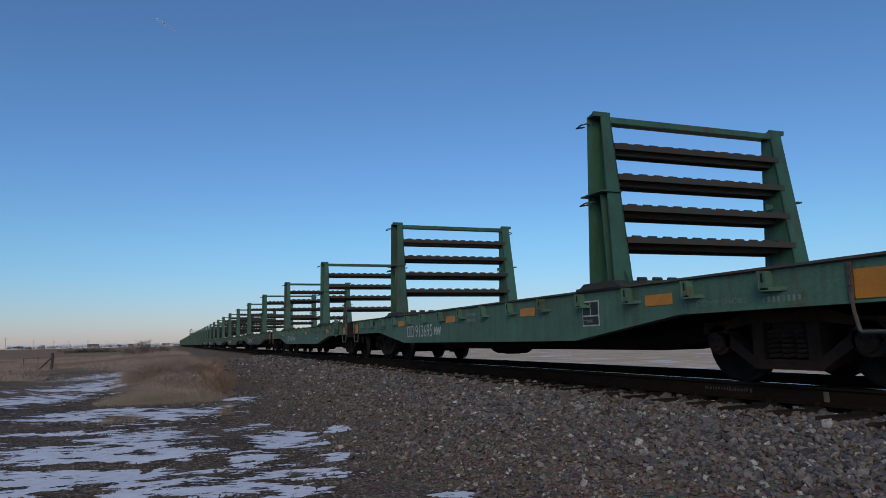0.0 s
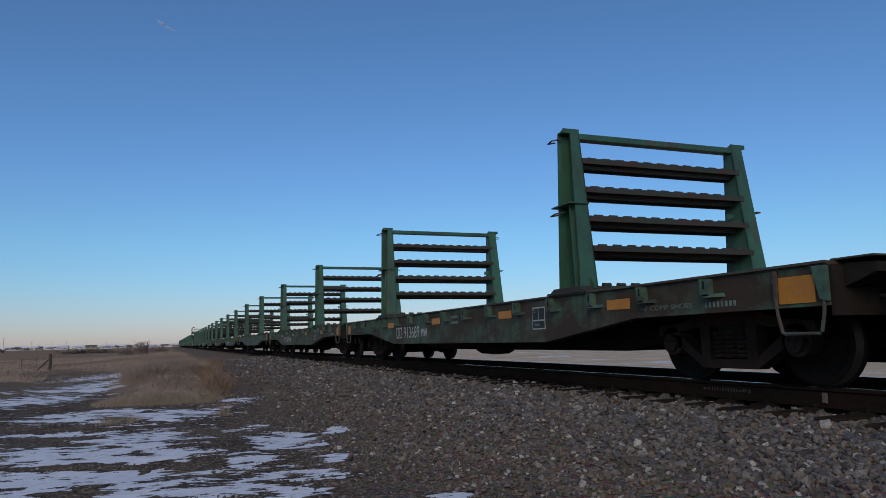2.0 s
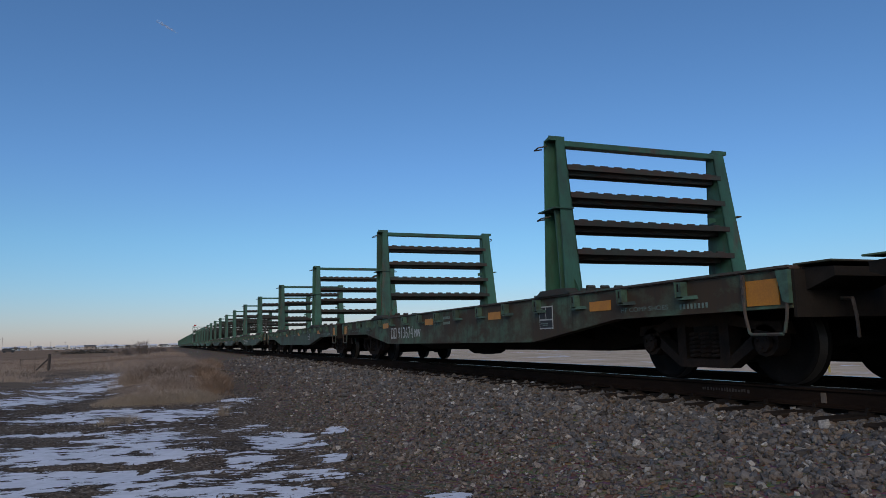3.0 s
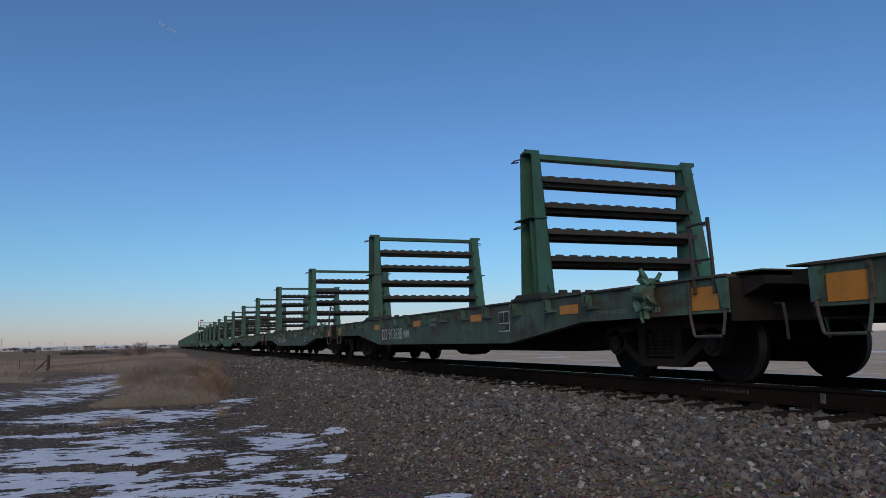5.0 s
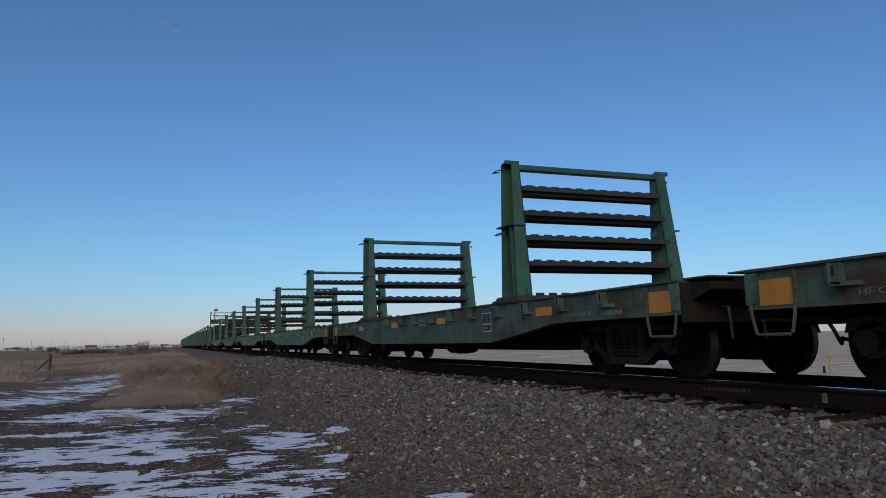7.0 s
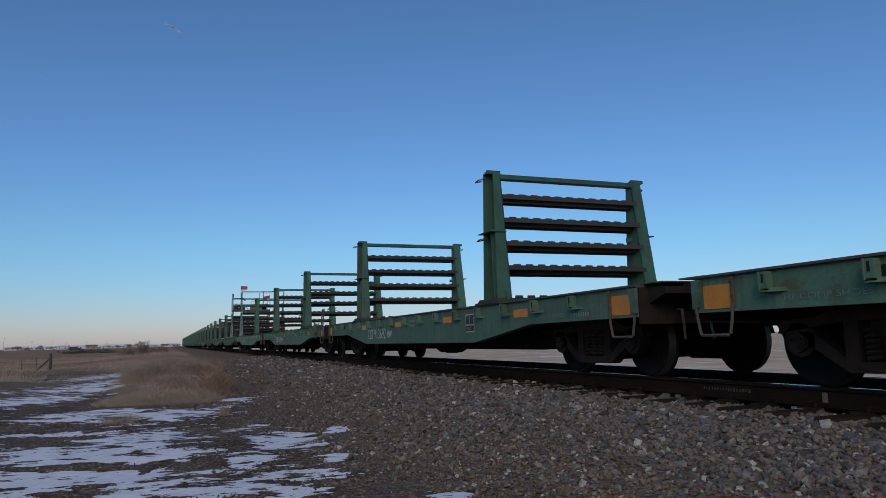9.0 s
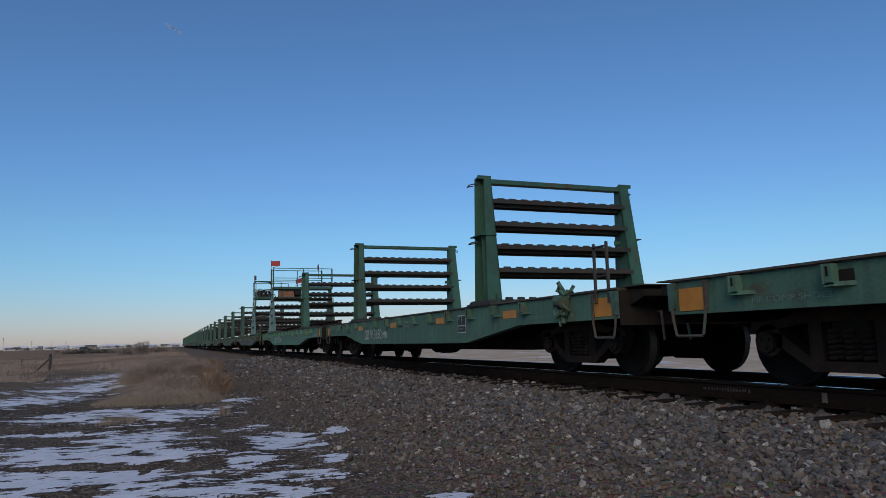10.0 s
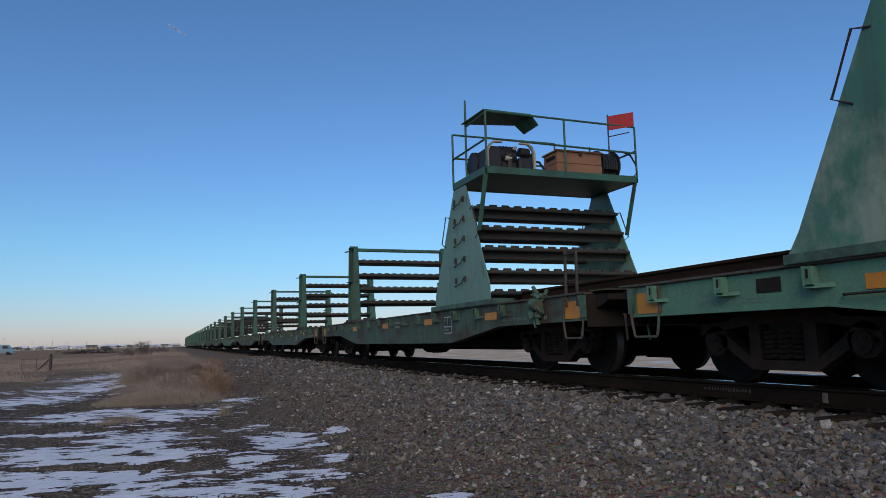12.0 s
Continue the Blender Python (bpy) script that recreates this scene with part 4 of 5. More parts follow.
def build_handbrake(car, single=False):
    """Brake stand with two leaning uprights and a draped green winding gear by the front end."""
    y0 = -8.24
    bm = B()
    if single:
        rod(bm, [(-SIDE - 0.03, y0 + 0.16, 0.92), (-SIDE + 0.0, y0 + 0.24, 1.40), (-SIDE + 0.06, y0 + 0.30, 1.70)], 0.024, 6)
        rod(bm, [(-SIDE + 0.06, y0 + 0.20, 1.69), (-SIDE + 0.06, y0 + 0.40, 1.71)], 0.022, 6)
        rod(bm, [(-SIDE + 0.02, y0 + 0.20, 1.50), (-SIDE + 0.02, y0 + 0.30, 1.50)], 0.03, 6)
    else:
        for y in (y0 + 0.06, y0 + 0.34):
            rod(bm, [(-SIDE - 0.03, y, 0.92), (-SIDE + 0.06, y + 0.14, 1.68)], 0.022, 6)
        for z in (1.26, 1.63):
            lean = 0.14 * (z - 0.92) / 0.76
            rod(bm, [(-SIDE + 0.03, y0 + 0.06 + lean, z), (-SIDE + 0.03, y0 + 0.34 + lean, z)], 0.014, 5)
    part("brake_stand", bm, M["bar"], car, "dark leaning brake staff" if single else "dark leaning brake ladder")
    bm = B()
    rng = random.Random(5)
    rod(bm, [(-SIDE - 0.09, y0 + 1.02, 0.98), (-SIDE - 0.09, y0 + 1.18, 1.0)], 0.085, 12)
    rod(bm, [(-SIDE - 0.06, y0 + 1.1, 0.70), (-SIDE - 0.05, y0 + 1.1, 0.95)], 0.035, 8)
    for q in range(30):
        y, z = y0 + 1.10 + rng.uniform(-0.10, 0.10), rng.uniform(0.84, 1.10)
        pts = [(-SIDE - 0.05 + rng.uniform(-0.05, 0.05), y, z)]
        for _ in range(3):
            p = pts[-1]
            pts.append((p[0] + rng.uniform(-0.04, 0.04), p[1] + rng.uniform(-0.07, 0.07), p[2] + rng.uniform(-0.08, 0.08)))
        rod(bm, pts, rng.uniform(0.016, 0.036), 6)
    part("brake_gear", bm, M["clean"], car, "tangled green brake winding gear", "stuff")


def lettering(car, number):
    """Number and letters near the rear end, low on the side; the owner's initials as plain shapes."""
    yb = 4.68 - 1.22
    for q in (0, 1):
        y, z0, w, h, k = yb - q * 0.235, 0.575, 0.18, 0.245, 0.03
        ring = [(y, z0), (y - w, z0), (y - w, z0 + h), (y, z0 + h), (y, z0 + 0.001), (y - k, z0 + k), (y - k, z0 + h - k), (y - w + k, z0 + h - k), (y - w + k, z0 + k), (y - k, z0 + k - 0.001)]
        part("owner_mark", prism(B(), ring, "x", -SIDE - 0.005, -SIDE - 0.002), M["white"], car, "plain hollow white block of the owner's mark")
    stencil(car, number, yb - 0.56, 0.575, 0.25, 1.07, "car_number", False)
    stencil(car, "MW", yb - 1.75, 0.60, 0.16, 0.38, "letters", True)


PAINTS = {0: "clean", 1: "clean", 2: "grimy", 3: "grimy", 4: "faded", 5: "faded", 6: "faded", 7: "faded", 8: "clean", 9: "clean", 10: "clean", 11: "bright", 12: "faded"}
NUMBERS = {0: "913695", 1: "913691", 2: "913689", 3: "913674", 5: "913688", 6: "913682", 9: "913692", 10: "913690", 11: "913671"}
BRAKES = (1, 5, 6, 10, 12)
CARS = 27
protos = {}
cars = []
for j in range(CARS):
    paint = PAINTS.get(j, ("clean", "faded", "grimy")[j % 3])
    m = pose(RAIL_X, FIRST + 2 * j * S - RACK_AT[0], 0)
    special = j in (11, 12)
    if special:
        car = build_car(paint, 0.74 if j == 11 else 0.24)
        car.matrix_basis = m
        if j == 11:
            build_rack(car, RACK_AT[0])
            build_tower(car, RACK_AT[1], 0)
            car["label"] = "green flat car with rack and flagged rail tower"
        else:
            build_tower(car, RACK_AT[0], 1)
            build_rack(car, RACK_AT[1])
            car["label"] = "faded flat car with rail tower carrying engine and chest"
    elif paint in protos:
        car = copy_thing(protos[paint], m)
    else:
        car = build_car(paint)
        build_rack(car, RACK_AT[0])
        build_rack(car, RACK_AT[1])
        protos[paint] = car
        car.matrix_basis = m
    cars.append(car)
for j, car in enumerate(cars):
    paint = PAINTS.get(j, ("clean", "faded", "grimy")[j % 3])
    if j not in (11, 12):
        car["label"] = {"clean": "green flat car with two tall rail racks", "faded": "faded green flat car with two rail racks",
                        "grimy": "soot-stained green flat car with two rail racks"}[paint]
    reflectors(car, (5.2, 2.2, -2.05, -5.42) if j == 11 else (4.90, 1.80, -1.3, -5.42) if j in (1, 4, 6, 7) else (3.92, 0.80, -2.35, -5.42))
    data_panel(car, -4.06 if j in (0, 3) else -3.0 if j == 11 else -3.45)
    if j in NUMBERS:
        lettering(car, NUMBERS[j])
    if j in BRAKES:
        build_handbrake(car, j == 6)
    if j in (2, 4, 7, 9):
        bm = rod(B(), [(1.3, 5.9, 1.087), (1.3, 5.9, 1.25), (1.3, 5.6, 1.25), (1.3, 5.6, 1.087)], 0.014)
        part("deck_handle", bm, M["bar"], car)


# ---- loose rail lying along two cars ----
RAIL_END = FIRST + 22 * S - 4.55
bm = rail_mesh(B(), 0.0, 24.4, 0.155)
for f in bm.faces:
    f.material_index = 0
loose_rail = part("loose_rail", bm, M["railweb"], None)
tagged(loose_rail, "single rusty steel rail lying on the bottom rollers", "rail")
for y in (0.12, 0.26, 0.44):
    part("bolt_hole", rod(B(), [(-0.0125, y, -0.08), (-0.009, y, -0.08)], 0.016, 8), M["white"], loose_rail, "pale bolt hole")
LOOSE_AT = (RAIL_X - 0.92, 1.30)

# ---- fence corner with brace, marker posts ----
fence = thing("fence_corner", "weathered grey fence post with slanting brace", "fence", m=pose(-5.65, 41.2, ground_z(-5.65, 41.2)))
bm = rod(B(), [(0, 0, -0.2), (0.02, 0, 0.6), (0.01, 0, 0.84)], 0.068, 9)
part("post", bm, M["post"], fence)
part("brace", rod(B(), [(-0.56, 0, 0.03), (-0.3, 0, 0.30), (-0.05, 0, 0.56)], 0.038, 7), M["post"], fence)
part("wire_post", rod(B(), [(-0.66, 0.3, -0.2), (-0.66, 0.3, 0.68)], 0.012, 6), M["bar"], fence)
part("wire_post", rod(B(), [(-1.35, 0.5, -0.2), (-1.35, 0.5, 0.62)], 0.012, 6), M["bar"], fence)
for z in (0.3, 0.58):
    part("wire", rod(B(), [(-1.35, 0.5, z), (-0.66, 0.3, z), (0, 0, z)], 0.006, 4), M["bar"], fence)

M["yellow"] = mat("yellow_marker_plastic", (0.40, 0.31, 0.07), (0.34, 0.27, 0.07), 6.0, 0.6)
mz = ground_z(16.0, 13.8)
marker = thing("utility_marker", "slim yellow plastic marker post in the field", "marker post", m=pose(16.0, 13.8, mz))
part("stake", box(B(), -0.030, 0.030, -0.012, 0.012, -0.1, 0.44, 0.004), M["yellow"], marker)
part("cap", box(B(), -0.05, 0.05, -0.016, 0.016, 0.40, 0.46, 0.004), M["yellow"], marker)
stub = thing("dark_stub", "short dark stub beside the yellow marker", "stub", m=pose(15.85, 13.85, ground_z(15.85, 13.85)))
part("stem", rod(B(), [(0, 0, -0.1), (0, 0.01, 0.17)], 0.03, 7), M["black"], stub)

# ---- dry weeds, blade by blade ----
def blade_material(name, a, c):
    return mat(name, a, c, 0.8, 0.9, 0, 0, 30)


def blades(name, label, count, place, height, width, lean, material, seed):
    rng = np.random.default_rng(seed)
    verts, faces = [], []
    while len(faces) < count * 2:
        x, y, dens = place(rng)
        if rng.random() > dens:
            continue
        z = ground_z(x, y)
        h = height * rng.uniform(0.3, 1.3) * (0.25 + 0.75 * dens)
        a = rng.uniform(0, math.tau)
        dx, dy = math.cos(a) * lean * h * rng.uniform(0.1, 1), math.sin(a) * lean * h * rng.uniform(0.1, 1)
        b = rng.uniform(0, math.pi)
        wx, wy = math.cos(b) * width, math.sin(b) * width
        k = len(verts)
        verts += [(x - wx, y - wy, z - 0.02), (x + wx, y + wy, z - 0.02), (x + dx * 0.4 + wx * 0.8, y + dy * 0.4 + wy * 0.8, z + h * 0.6),
                  (x + dx * 0.4 - wx * 0.8, y + dy * 0.4 - wy * 0.8, z + h * 0.6), (x + dx, y + dy, z + h)]
        faces += [(k, k + 1, k + 2, k + 3), (k + 3, k + 2, k + 4)]
    me = bpy.data.meshes.new(name)
    me.from_pydata(verts, [], faces)
    me.materials.append(material)
    return tagged(new(name, me), label, "dry grass", kind="stuff")


STRAW = blade_material("straw_blades", (0.36, 0.28, 0.20), (0.27, 0.205, 0.145))
BROWN = blade_material("brown_weed_blades", (0.288, 0.188, 0.12), (0.224, 0.144, 0.092))
GREYW = blade_material("grey_weed_blades", (0.40, 0.30, 0.225), (0.28, 0.208, 0.155))


def spot(cx, cy, rx, ry):
    def place(rng):
        a, q = rng.uniform(0, math.tau), math.sqrt(rng.random())
        x, y = cx + rx * q * math.cos(a), cy + ry * q * math.sin(a)
        n1 = noise.noise((x * 0.9, y * 0.45, 2.0)) * 1.2 + 1.0 - 1.3 * q * q
        return x, y, max(0.05, min(1.0, n1))
    return place


blades("weed_mound", "tall tangled dry grey-tan weeds on a low hummock", 52000, spot(-0.05, 22.0, 1.40, 8.0), 0.34, 0.0024, 2.8, GREYW, 1)
blades("straw_fringe", "pale straw grass along the snow's edge", 8000, spot(0.0, 14.6, 1.3, 1.3), 0.13, 0.003, 2.0, STRAW, 2)
blades("russet_weeds", "russet brown weed clumps beside the ballast", 3600, spot(0.95, 19.0, 0.5, 4.5), 0.34, 0.0045, 1.8, BROWN, 3)
blades("russet_weeds", "russet brown weed clump near the track", 2200, spot(1.55, 34.0, 0.8, 2.5), 0.45, 0.009, 1.2, BROWN, 4)
blades("grass_tuft", "small upright straw tuft in thin snow", 150, spot(0.80, 11.3, 0.16, 0.2), 0.22, 0.003, 1.3, STRAW, 5)
blades("grass_tuft", "flattened straw tuft in the snow", 300, spot(-0.62, 11.2, 0.4, 0.4), 0.12, 0.003, 1.8, STRAW, 6)


def wide(rng):
    x, y = rng.uniform(-22, 1.5), 24 + 60 * rng.random() ** 1.6
    n1 = noise.noise((x * 0.25, y * 0.12, 5.0)) + 0.45
    if y < 36 and -5.0 < x < -1.4:
        n1 *= 0.15
    return x, y, max(0.03, min(1.0, n1))


blades("field_grass", "short dry grass over the field", 22000, wide, 0.24, 0.012, 1.3, GREYW, 7)


def bank(rng):
    x, y = rng.uniform(-9, -4.2), rng.uniform(21.5, 30)
    return x, y, max(0.05, min(1.0, noise.noise((x * 0.7, y * 0.5, 8.0)) + 0.5))


blades("bank_weeds", "brown weeds on the dirt bank", 4500, bank, 0.22, 0.008, 1.2, GREYW, 8)

# ---- bare shrub ----
M["twig"] = mat("bare_twig_bark", (0.21, 0.165, 0.14), (0.16, 0.125, 0.105), 6.0, 0.9, 0, 0.2, 40)


def bare_shrub(x, y, high, wide_, stems, seed, label):
    rng = random.Random(seed)
    sh = thing("bare_shrub", label, "shrub", m=pose(x, y, ground_z(x, y)))
    low, upper = B(), B()
    for _ in range(stems):
        x0 = rng.gauss(0, wide_ * 0.45)
        h = high * rng.uniform(0.35, 1.0) * math.exp(-(x0 / wide_) ** 2)
        tip = Vector((x0 + rng.uniform(-0.25, 0.25), rng.uniform(-0.5, 0.5), h))
        foot = Vector((x0 * 0.85, rng.uniform(-0.4, 0.4), -0.05))
        mid_ = foot.lerp(tip, 0.5) + Vector((rng.uniform(-0.08, 0.08), 0, 0))
        rod(low, [foot, mid_, tip], 0.018, 4)
        for _k in range(6):
            s = foot.lerp(tip, rng.uniform(0.3, 0.95))
            e = s + Vector((rng.uniform(-0.35, 0.35), rng.uniform(-0.3, 0.3), rng.uniform(0.1, 0.4)))
            rod(upper, [s, e], 0.010, 3)
    part("stems", low, M["twig"], sh, kind="stuff")
    part("twigs", upper, M["twig"], sh, kind="stuff")


bare_shrub(-2.3, 70.0, 1.35, 0.9, 46, 4, "bare grey shrub with thin upright twigs")
bare_shrub(-3.6, 72.0, 0.7, 0.7, 26, 5, "low bare grey shrub")
bare_shrub(-0.7, 74.0, 0.55, 1.0, 30, 6, "low bare brown shrub")

# ---- far town: houses, trees, poles ----
WALLS = [mat("house_wall_white", (0.62, 0.60, 0.57), (0.52, 0.5, 0.48), 0.6, 0.8, vary=0.1), mat("house_wall_tan", (0.36, 0.29, 0.23), (0.3, 0.24, 0.2), 0.6, 0.8, vary=0.1)]
ROOFS = [mat("roof_snow", (0.72, 0.73, 0.77), (0.6, 0.61, 0.65), 0.5, 0.9), mat("roof_grey", (0.14, 0.13, 0.13), (0.1, 0.1, 0.1), 0.5, 0.9)]
M["pane"] = mat("dark_window_glass", (0.03, 0.035, 0.045), None, 1.0, 0.15)
rng = random.Random(11)
TOWN_Y = 900.0
for q in range(24):
    r = -0.185 + 0.20 * (q + rng.uniform(0.1, 0.9)) / 24
    y = TOWN_Y + rng.uniform(-60, 160)
    x, w, d, h, rise = r * y, rng.uniform(6, 12), rng.uniform(7, 10), rng.uniform(2.4, 3.4), rng.uniform(1.0, 2.2)
    house = thing("house", "small far house with a low gabled roof", "house", "houses of the far town", pose(x, y, ground_z(x, y) - 0.1))
    part("wall", box(B(), -w / 2, w / 2, -d / 2, d / 2, 0, h), WALLS[(0, 0, 1, 0, 1, 0, 0)[q % 7]], house)
    roof = prism(B(), [(-d / 2 - 0.5, h), (d / 2 + 0.5, h), (0.0, h + rise)], "x", -w / 2 - 0.4, w / 2 + 0.4)
    part("roof", roof, ROOFS[q % 5 == 1], house)
    for k in range(2):
        wx = -w / 4 + k * w / 2
        part("window", box(B(), wx - 0.7, wx + 0.7, -d / 2 - 0.03, -d / 2 + 0.05, 1.0, 2.1), M["pane"], house)
M["foliage"] = mat("dull_winter_foliage", (0.13, 0.105, 0.085), (0.095, 0.08, 0.065), 0.6, 0.95, 0, 0, 10)


def far_tree(x, y, h, w, seed, label):
    rng2 = random.Random(seed)
    tree = thing("far_tree", label, "tree", "trees of the far town", pose(x, y, ground_z(x, y) - 0.1))
    trunk = B()
    rod(trunk, [(0, 0, 0), (0.1, 0, h * 0.45), (0.0, 0, h * 0.8)], 0.14, 6)
    for k in range(5):
        a = k * 1.3
        rod(trunk, [(0, 0, h * 0.3), (math.cos(a) * w * 0.3, math.sin(a) * w * 0.3, h * rng2.uniform(0.6, 0.9))], 0.06, 4)
    part("trunk", trunk, M["twig"], tree)
    verts, faces = [], []
    for _ in range(260):
        a, b = rng2.uniform(0, math.tau), rng2.uniform(0, 1) ** 0.6
        rr = w * 0.5 * b * rng2.uniform(0.7, 1.15)
        c = Vector((math.cos(a) * rr, math.sin(a) * rr, h * (0.35 + 0.62 * rng2.random() * math.sqrt(max(0.05, 1 - b * b * 0.8)))))
        k = len(verts)
        for _v in range(3):
            verts.append(c + Vector((rng2.uniform(-0.4, 0.4), rng2.uniform(-0.4, 0.4), rng2.uniform(-0.3, 0.3))))
        faces.append((k, k + 1, k + 2))
    me = bpy.data.meshes.new("crown")
    me.from_pydata(verts, [], faces)
    me.materials.append(M["foliage"])
    ob = new("crown", me)
    ob.parent = tree
    tagged(ob, kind="stuff")


for q in range(20):
    r = -0.19 + 0.205 * rng.random()
    y = TOWN_Y + rng.uniform(-90, 120)
    far_tree(r * y, y, rng.uniform(2.6, 5.5), rng.uniform(4, 8), 100 + q, "bare far tree among the houses")


def hedge(x, y, length, seed, label):
    rng2 = random.Random(seed)
    verts, faces = [], []
    for _ in range(900):
        c = Vector((x + rng2.gauss(0, 0.3) * length, y + rng2.uniform(-2, 2), 0))
        c.z = ground_z(c.x, c.y) + abs(rng2.gauss(0, 0.28))
        k = len(verts)
        verts += [c + Vector((rng2.uniform(-0.5, 0.5), rng2.uniform(-0.3, 0.3), rng2.uniform(-0.25, 0.3))) for _v in range(3)]
        faces.append((k, k + 1, k + 2))
    me = bpy.data.meshes.new("brush_row")
    me.from_pydata(verts, [], faces)
    me.materials.append(M["foliage"])
    tagged(new("brush_row", me), label, "brush", kind="stuff")


M["polewood"] = mat("grey_pole_wood", (0.30, 0.27, 0.25), (0.24, 0.21, 0.19), 2.0, 0.9)
hedge(-13.9, 150.0, 7.0, 21, "dark row of low brush across the field")
for r, y, h in ((-0.188, 560, 9.5), (-0.158, 760, 9), (-0.136, 840, 9), (-0.120, 900, 9), (-0.098, 960, 9), (-0.075, 1020, 9)):
    pole = thing("utility_pole", "far wooden utility pole with crossarm", "pole", "poles of the far road", pose(r * y, y, ground_z(r * y, y)))
    part("shaft", rod(B(), [(0, 0, 0), (0.1, 0, h)], 0.11, 6), M["polewood"], pole)
    part("crossarm", box(B(), -1.2, 1.2, -0.08, 0.08, h - 1.0, h - 0.85), M["polewood"], pole)

# ---- thin wisp of high cloud ----
M["vapour"] = mat("thin_white_vapour", (0.9, 0.9, 0.9), (0.8, 0.8, 0.82), 0.02, 1.0, 0, 0, 1)
M["vapour"].node_tree.nodes["Principled BSDF"].inputs["Alpha"].default_value = 0.13
bm = B()
rng = random.Random(14)
for q in range(26):
    u = rng.random()
    c = Vector((-26 + 56 * u, 0, 12 - 26 * u + rng.gauss(0, 3.0)))
    along = Vector((rng.uniform(4, 11), 0, rng.uniform(-6, 0)))
    thick = Vector((0, 0, rng.uniform(0.8, 2.6) * (1 - 0.5 * u)))
    v = [bm.verts.new(c + d) for d in (-along, -along * 0.3 + thick, along * 0.5 + thick * 0.7, along, along * 0.4 - thick * 0.6, -along * 0.5 - thick * 0.5)]
    w = [bm.verts.new(p.co + Vector((0, 3, 0))) for p in v]
    bm.faces.new(v)
    bm.faces.new(w[::-1])
    for i in range(6):
        bm.faces.new((v[i], w[i], w[(i + 1) % 6], v[(i + 1) % 6]))
WISP = (-43, 2400, 1053)
wisp = part("wisp_cloud", bm, M["vapour"], None)
tagged(wisp, "small thin white wisp of high cloud", "cloud", kind="stuff")

# ---- vehicles on the far road ----
M["carpaint"] = mat("dark_car_paint", (0.045, 0.035, 0.035), (0.03, 0.025, 0.025), 1.0, 0.3)
M["vanpaint"] = mat("blue_grey_van_paint", (0.20, 0.30, 0.36), (0.17, 0.26, 0.32), 1.0, 0.35)
M["tyre"] = mat("tyre_rubber", (0.02, 0.02, 0.02), None, 3.0, 0.8)


def vehicle(name, label, category, prof, glass, half, paint, axles, r):
    v = thing(name, label, category)
    bm = prism(B(), prof, "y", -half, half)
    bmesh.ops.bevel(bm, geom=bm.edges[:], offset=0.06, segments=2, affect="EDGES")
    part("body", bm, paint, v)
    for poly in glass:
        for s in (-1, 1):
            part("window", prism(B(), poly, "y", *sorted((s * half * 0.99, s * (half + 0.012)))), M["pane"], v)
    for x in axles:
        for s in (-1, 1):
            bm = B()
            rod(bm, [(x, s * (half - 0.2), r), (x, s * (half + 0.02), r)], r, 16)
            part("wheel", bm, M["tyre"], v)
    return v


suv = vehicle("far_car", "dark car driving on the far road", "car", [(-2.3, 0.4), (2.3, 0.4), (2.3, 0.95), (1.2, 1.08), (0.55, 1.65), (-1.9, 1.68), (-2.3, 1.1)],
              [[(-1.8, 1.12), (-0.6, 1.12), (-0.6, 1.55), (-1.7, 1.55)], [(-0.5, 1.12), (0.9, 1.12), (0.45, 1.55), (-0.5, 1.55)]], 0.9, M["carpaint"], (-1.4, 1.4), 0.36)
van = vehicle("far_van", "pale blue van driving on the far road", "van", [(-2.7, 0.4), (2.7, 0.4), (2.7, 1.15), (2.1, 1.35), (1.5, 2.2), (-2.7, 2.25)],
              [[(0.6, 1.4), (1.85, 1.4), (1.4, 2.05), (0.6, 2.05)], [(-2.3, 1.4), (-1.0, 1.4), (-1.0, 2.0), (-2.3, 2.0)]], 1.0, M["vanpaint"], (-1.7, 1.7), 0.38)

# ---- ties under the rails, writing and tag on the rail web ----
tie_me = None
bed = new("track_bed")
tagged(bed, "creosoted wooden ties half buried in ballast", "track", kind="structure")
rng = random.Random(3)
for k in range(104):
    y = 4.05 + (k - 15) * 0.535 + rng.uniform(-0.025, 0.025)
    if tie_me is None:
        bm = box(B(), -1.37, 1.37, -0.115, 0.115, -0.17, 0.0, 0.012)
        for dx in (-0.752, 0.752):
            box(bm, dx - 0.19, dx + 0.19, -0.09, 0.09, -0.004, 0.022)
            for ex in (-0.10, 0.10):
                box(bm, dx + ex - 0.016, dx + ex + 0.016, -0.05, -0.02, 0.02, 0.062)
        tie = part("tie", bm, M["tie"], bed)
        tie_me = tie.data
    else:
        tie = new("tie", tie_me)
        tie.parent = bed
    tie.matrix_basis = pose(RAIL_X + rng.uniform(-0.05, 0.05), y, -0.212, 0, 0, rng.uniform(-1, 1))
M["tan"] = mat("tan_tag_paint", (0.20, 0.15, 0.11), (0.15, 0.11, 0.08), 9.0, 0.8)
tag_ = part("rail_tag", box(B(), -0.012, 0.0, -0.03, 0.03, -0.15, -0.055, 0.004), M["tan"], None)
tagged(tag_, "small tan tag clipped to the rail web", "tag").location = (RAIL_X - 0.752 - 0.0095, 5.03, 0)
M["mill"] = mat("raised_mill_mark", (0.07, 0.05, 0.04), (0.055, 0.04, 0.03), 9.0, 0.8)
bm = B()
y = 5.95
while y < 6.65:
    low, wide_ = rng.uniform(-0.118, -0.108), rng.uniform(0.010, 0.034)
    box(bm, -0.004, 0.0, y, y + wide_, low, rng.uniform(-0.088, -0.074))
    y += wide_ + rng.uniform(0.012, 0.03)
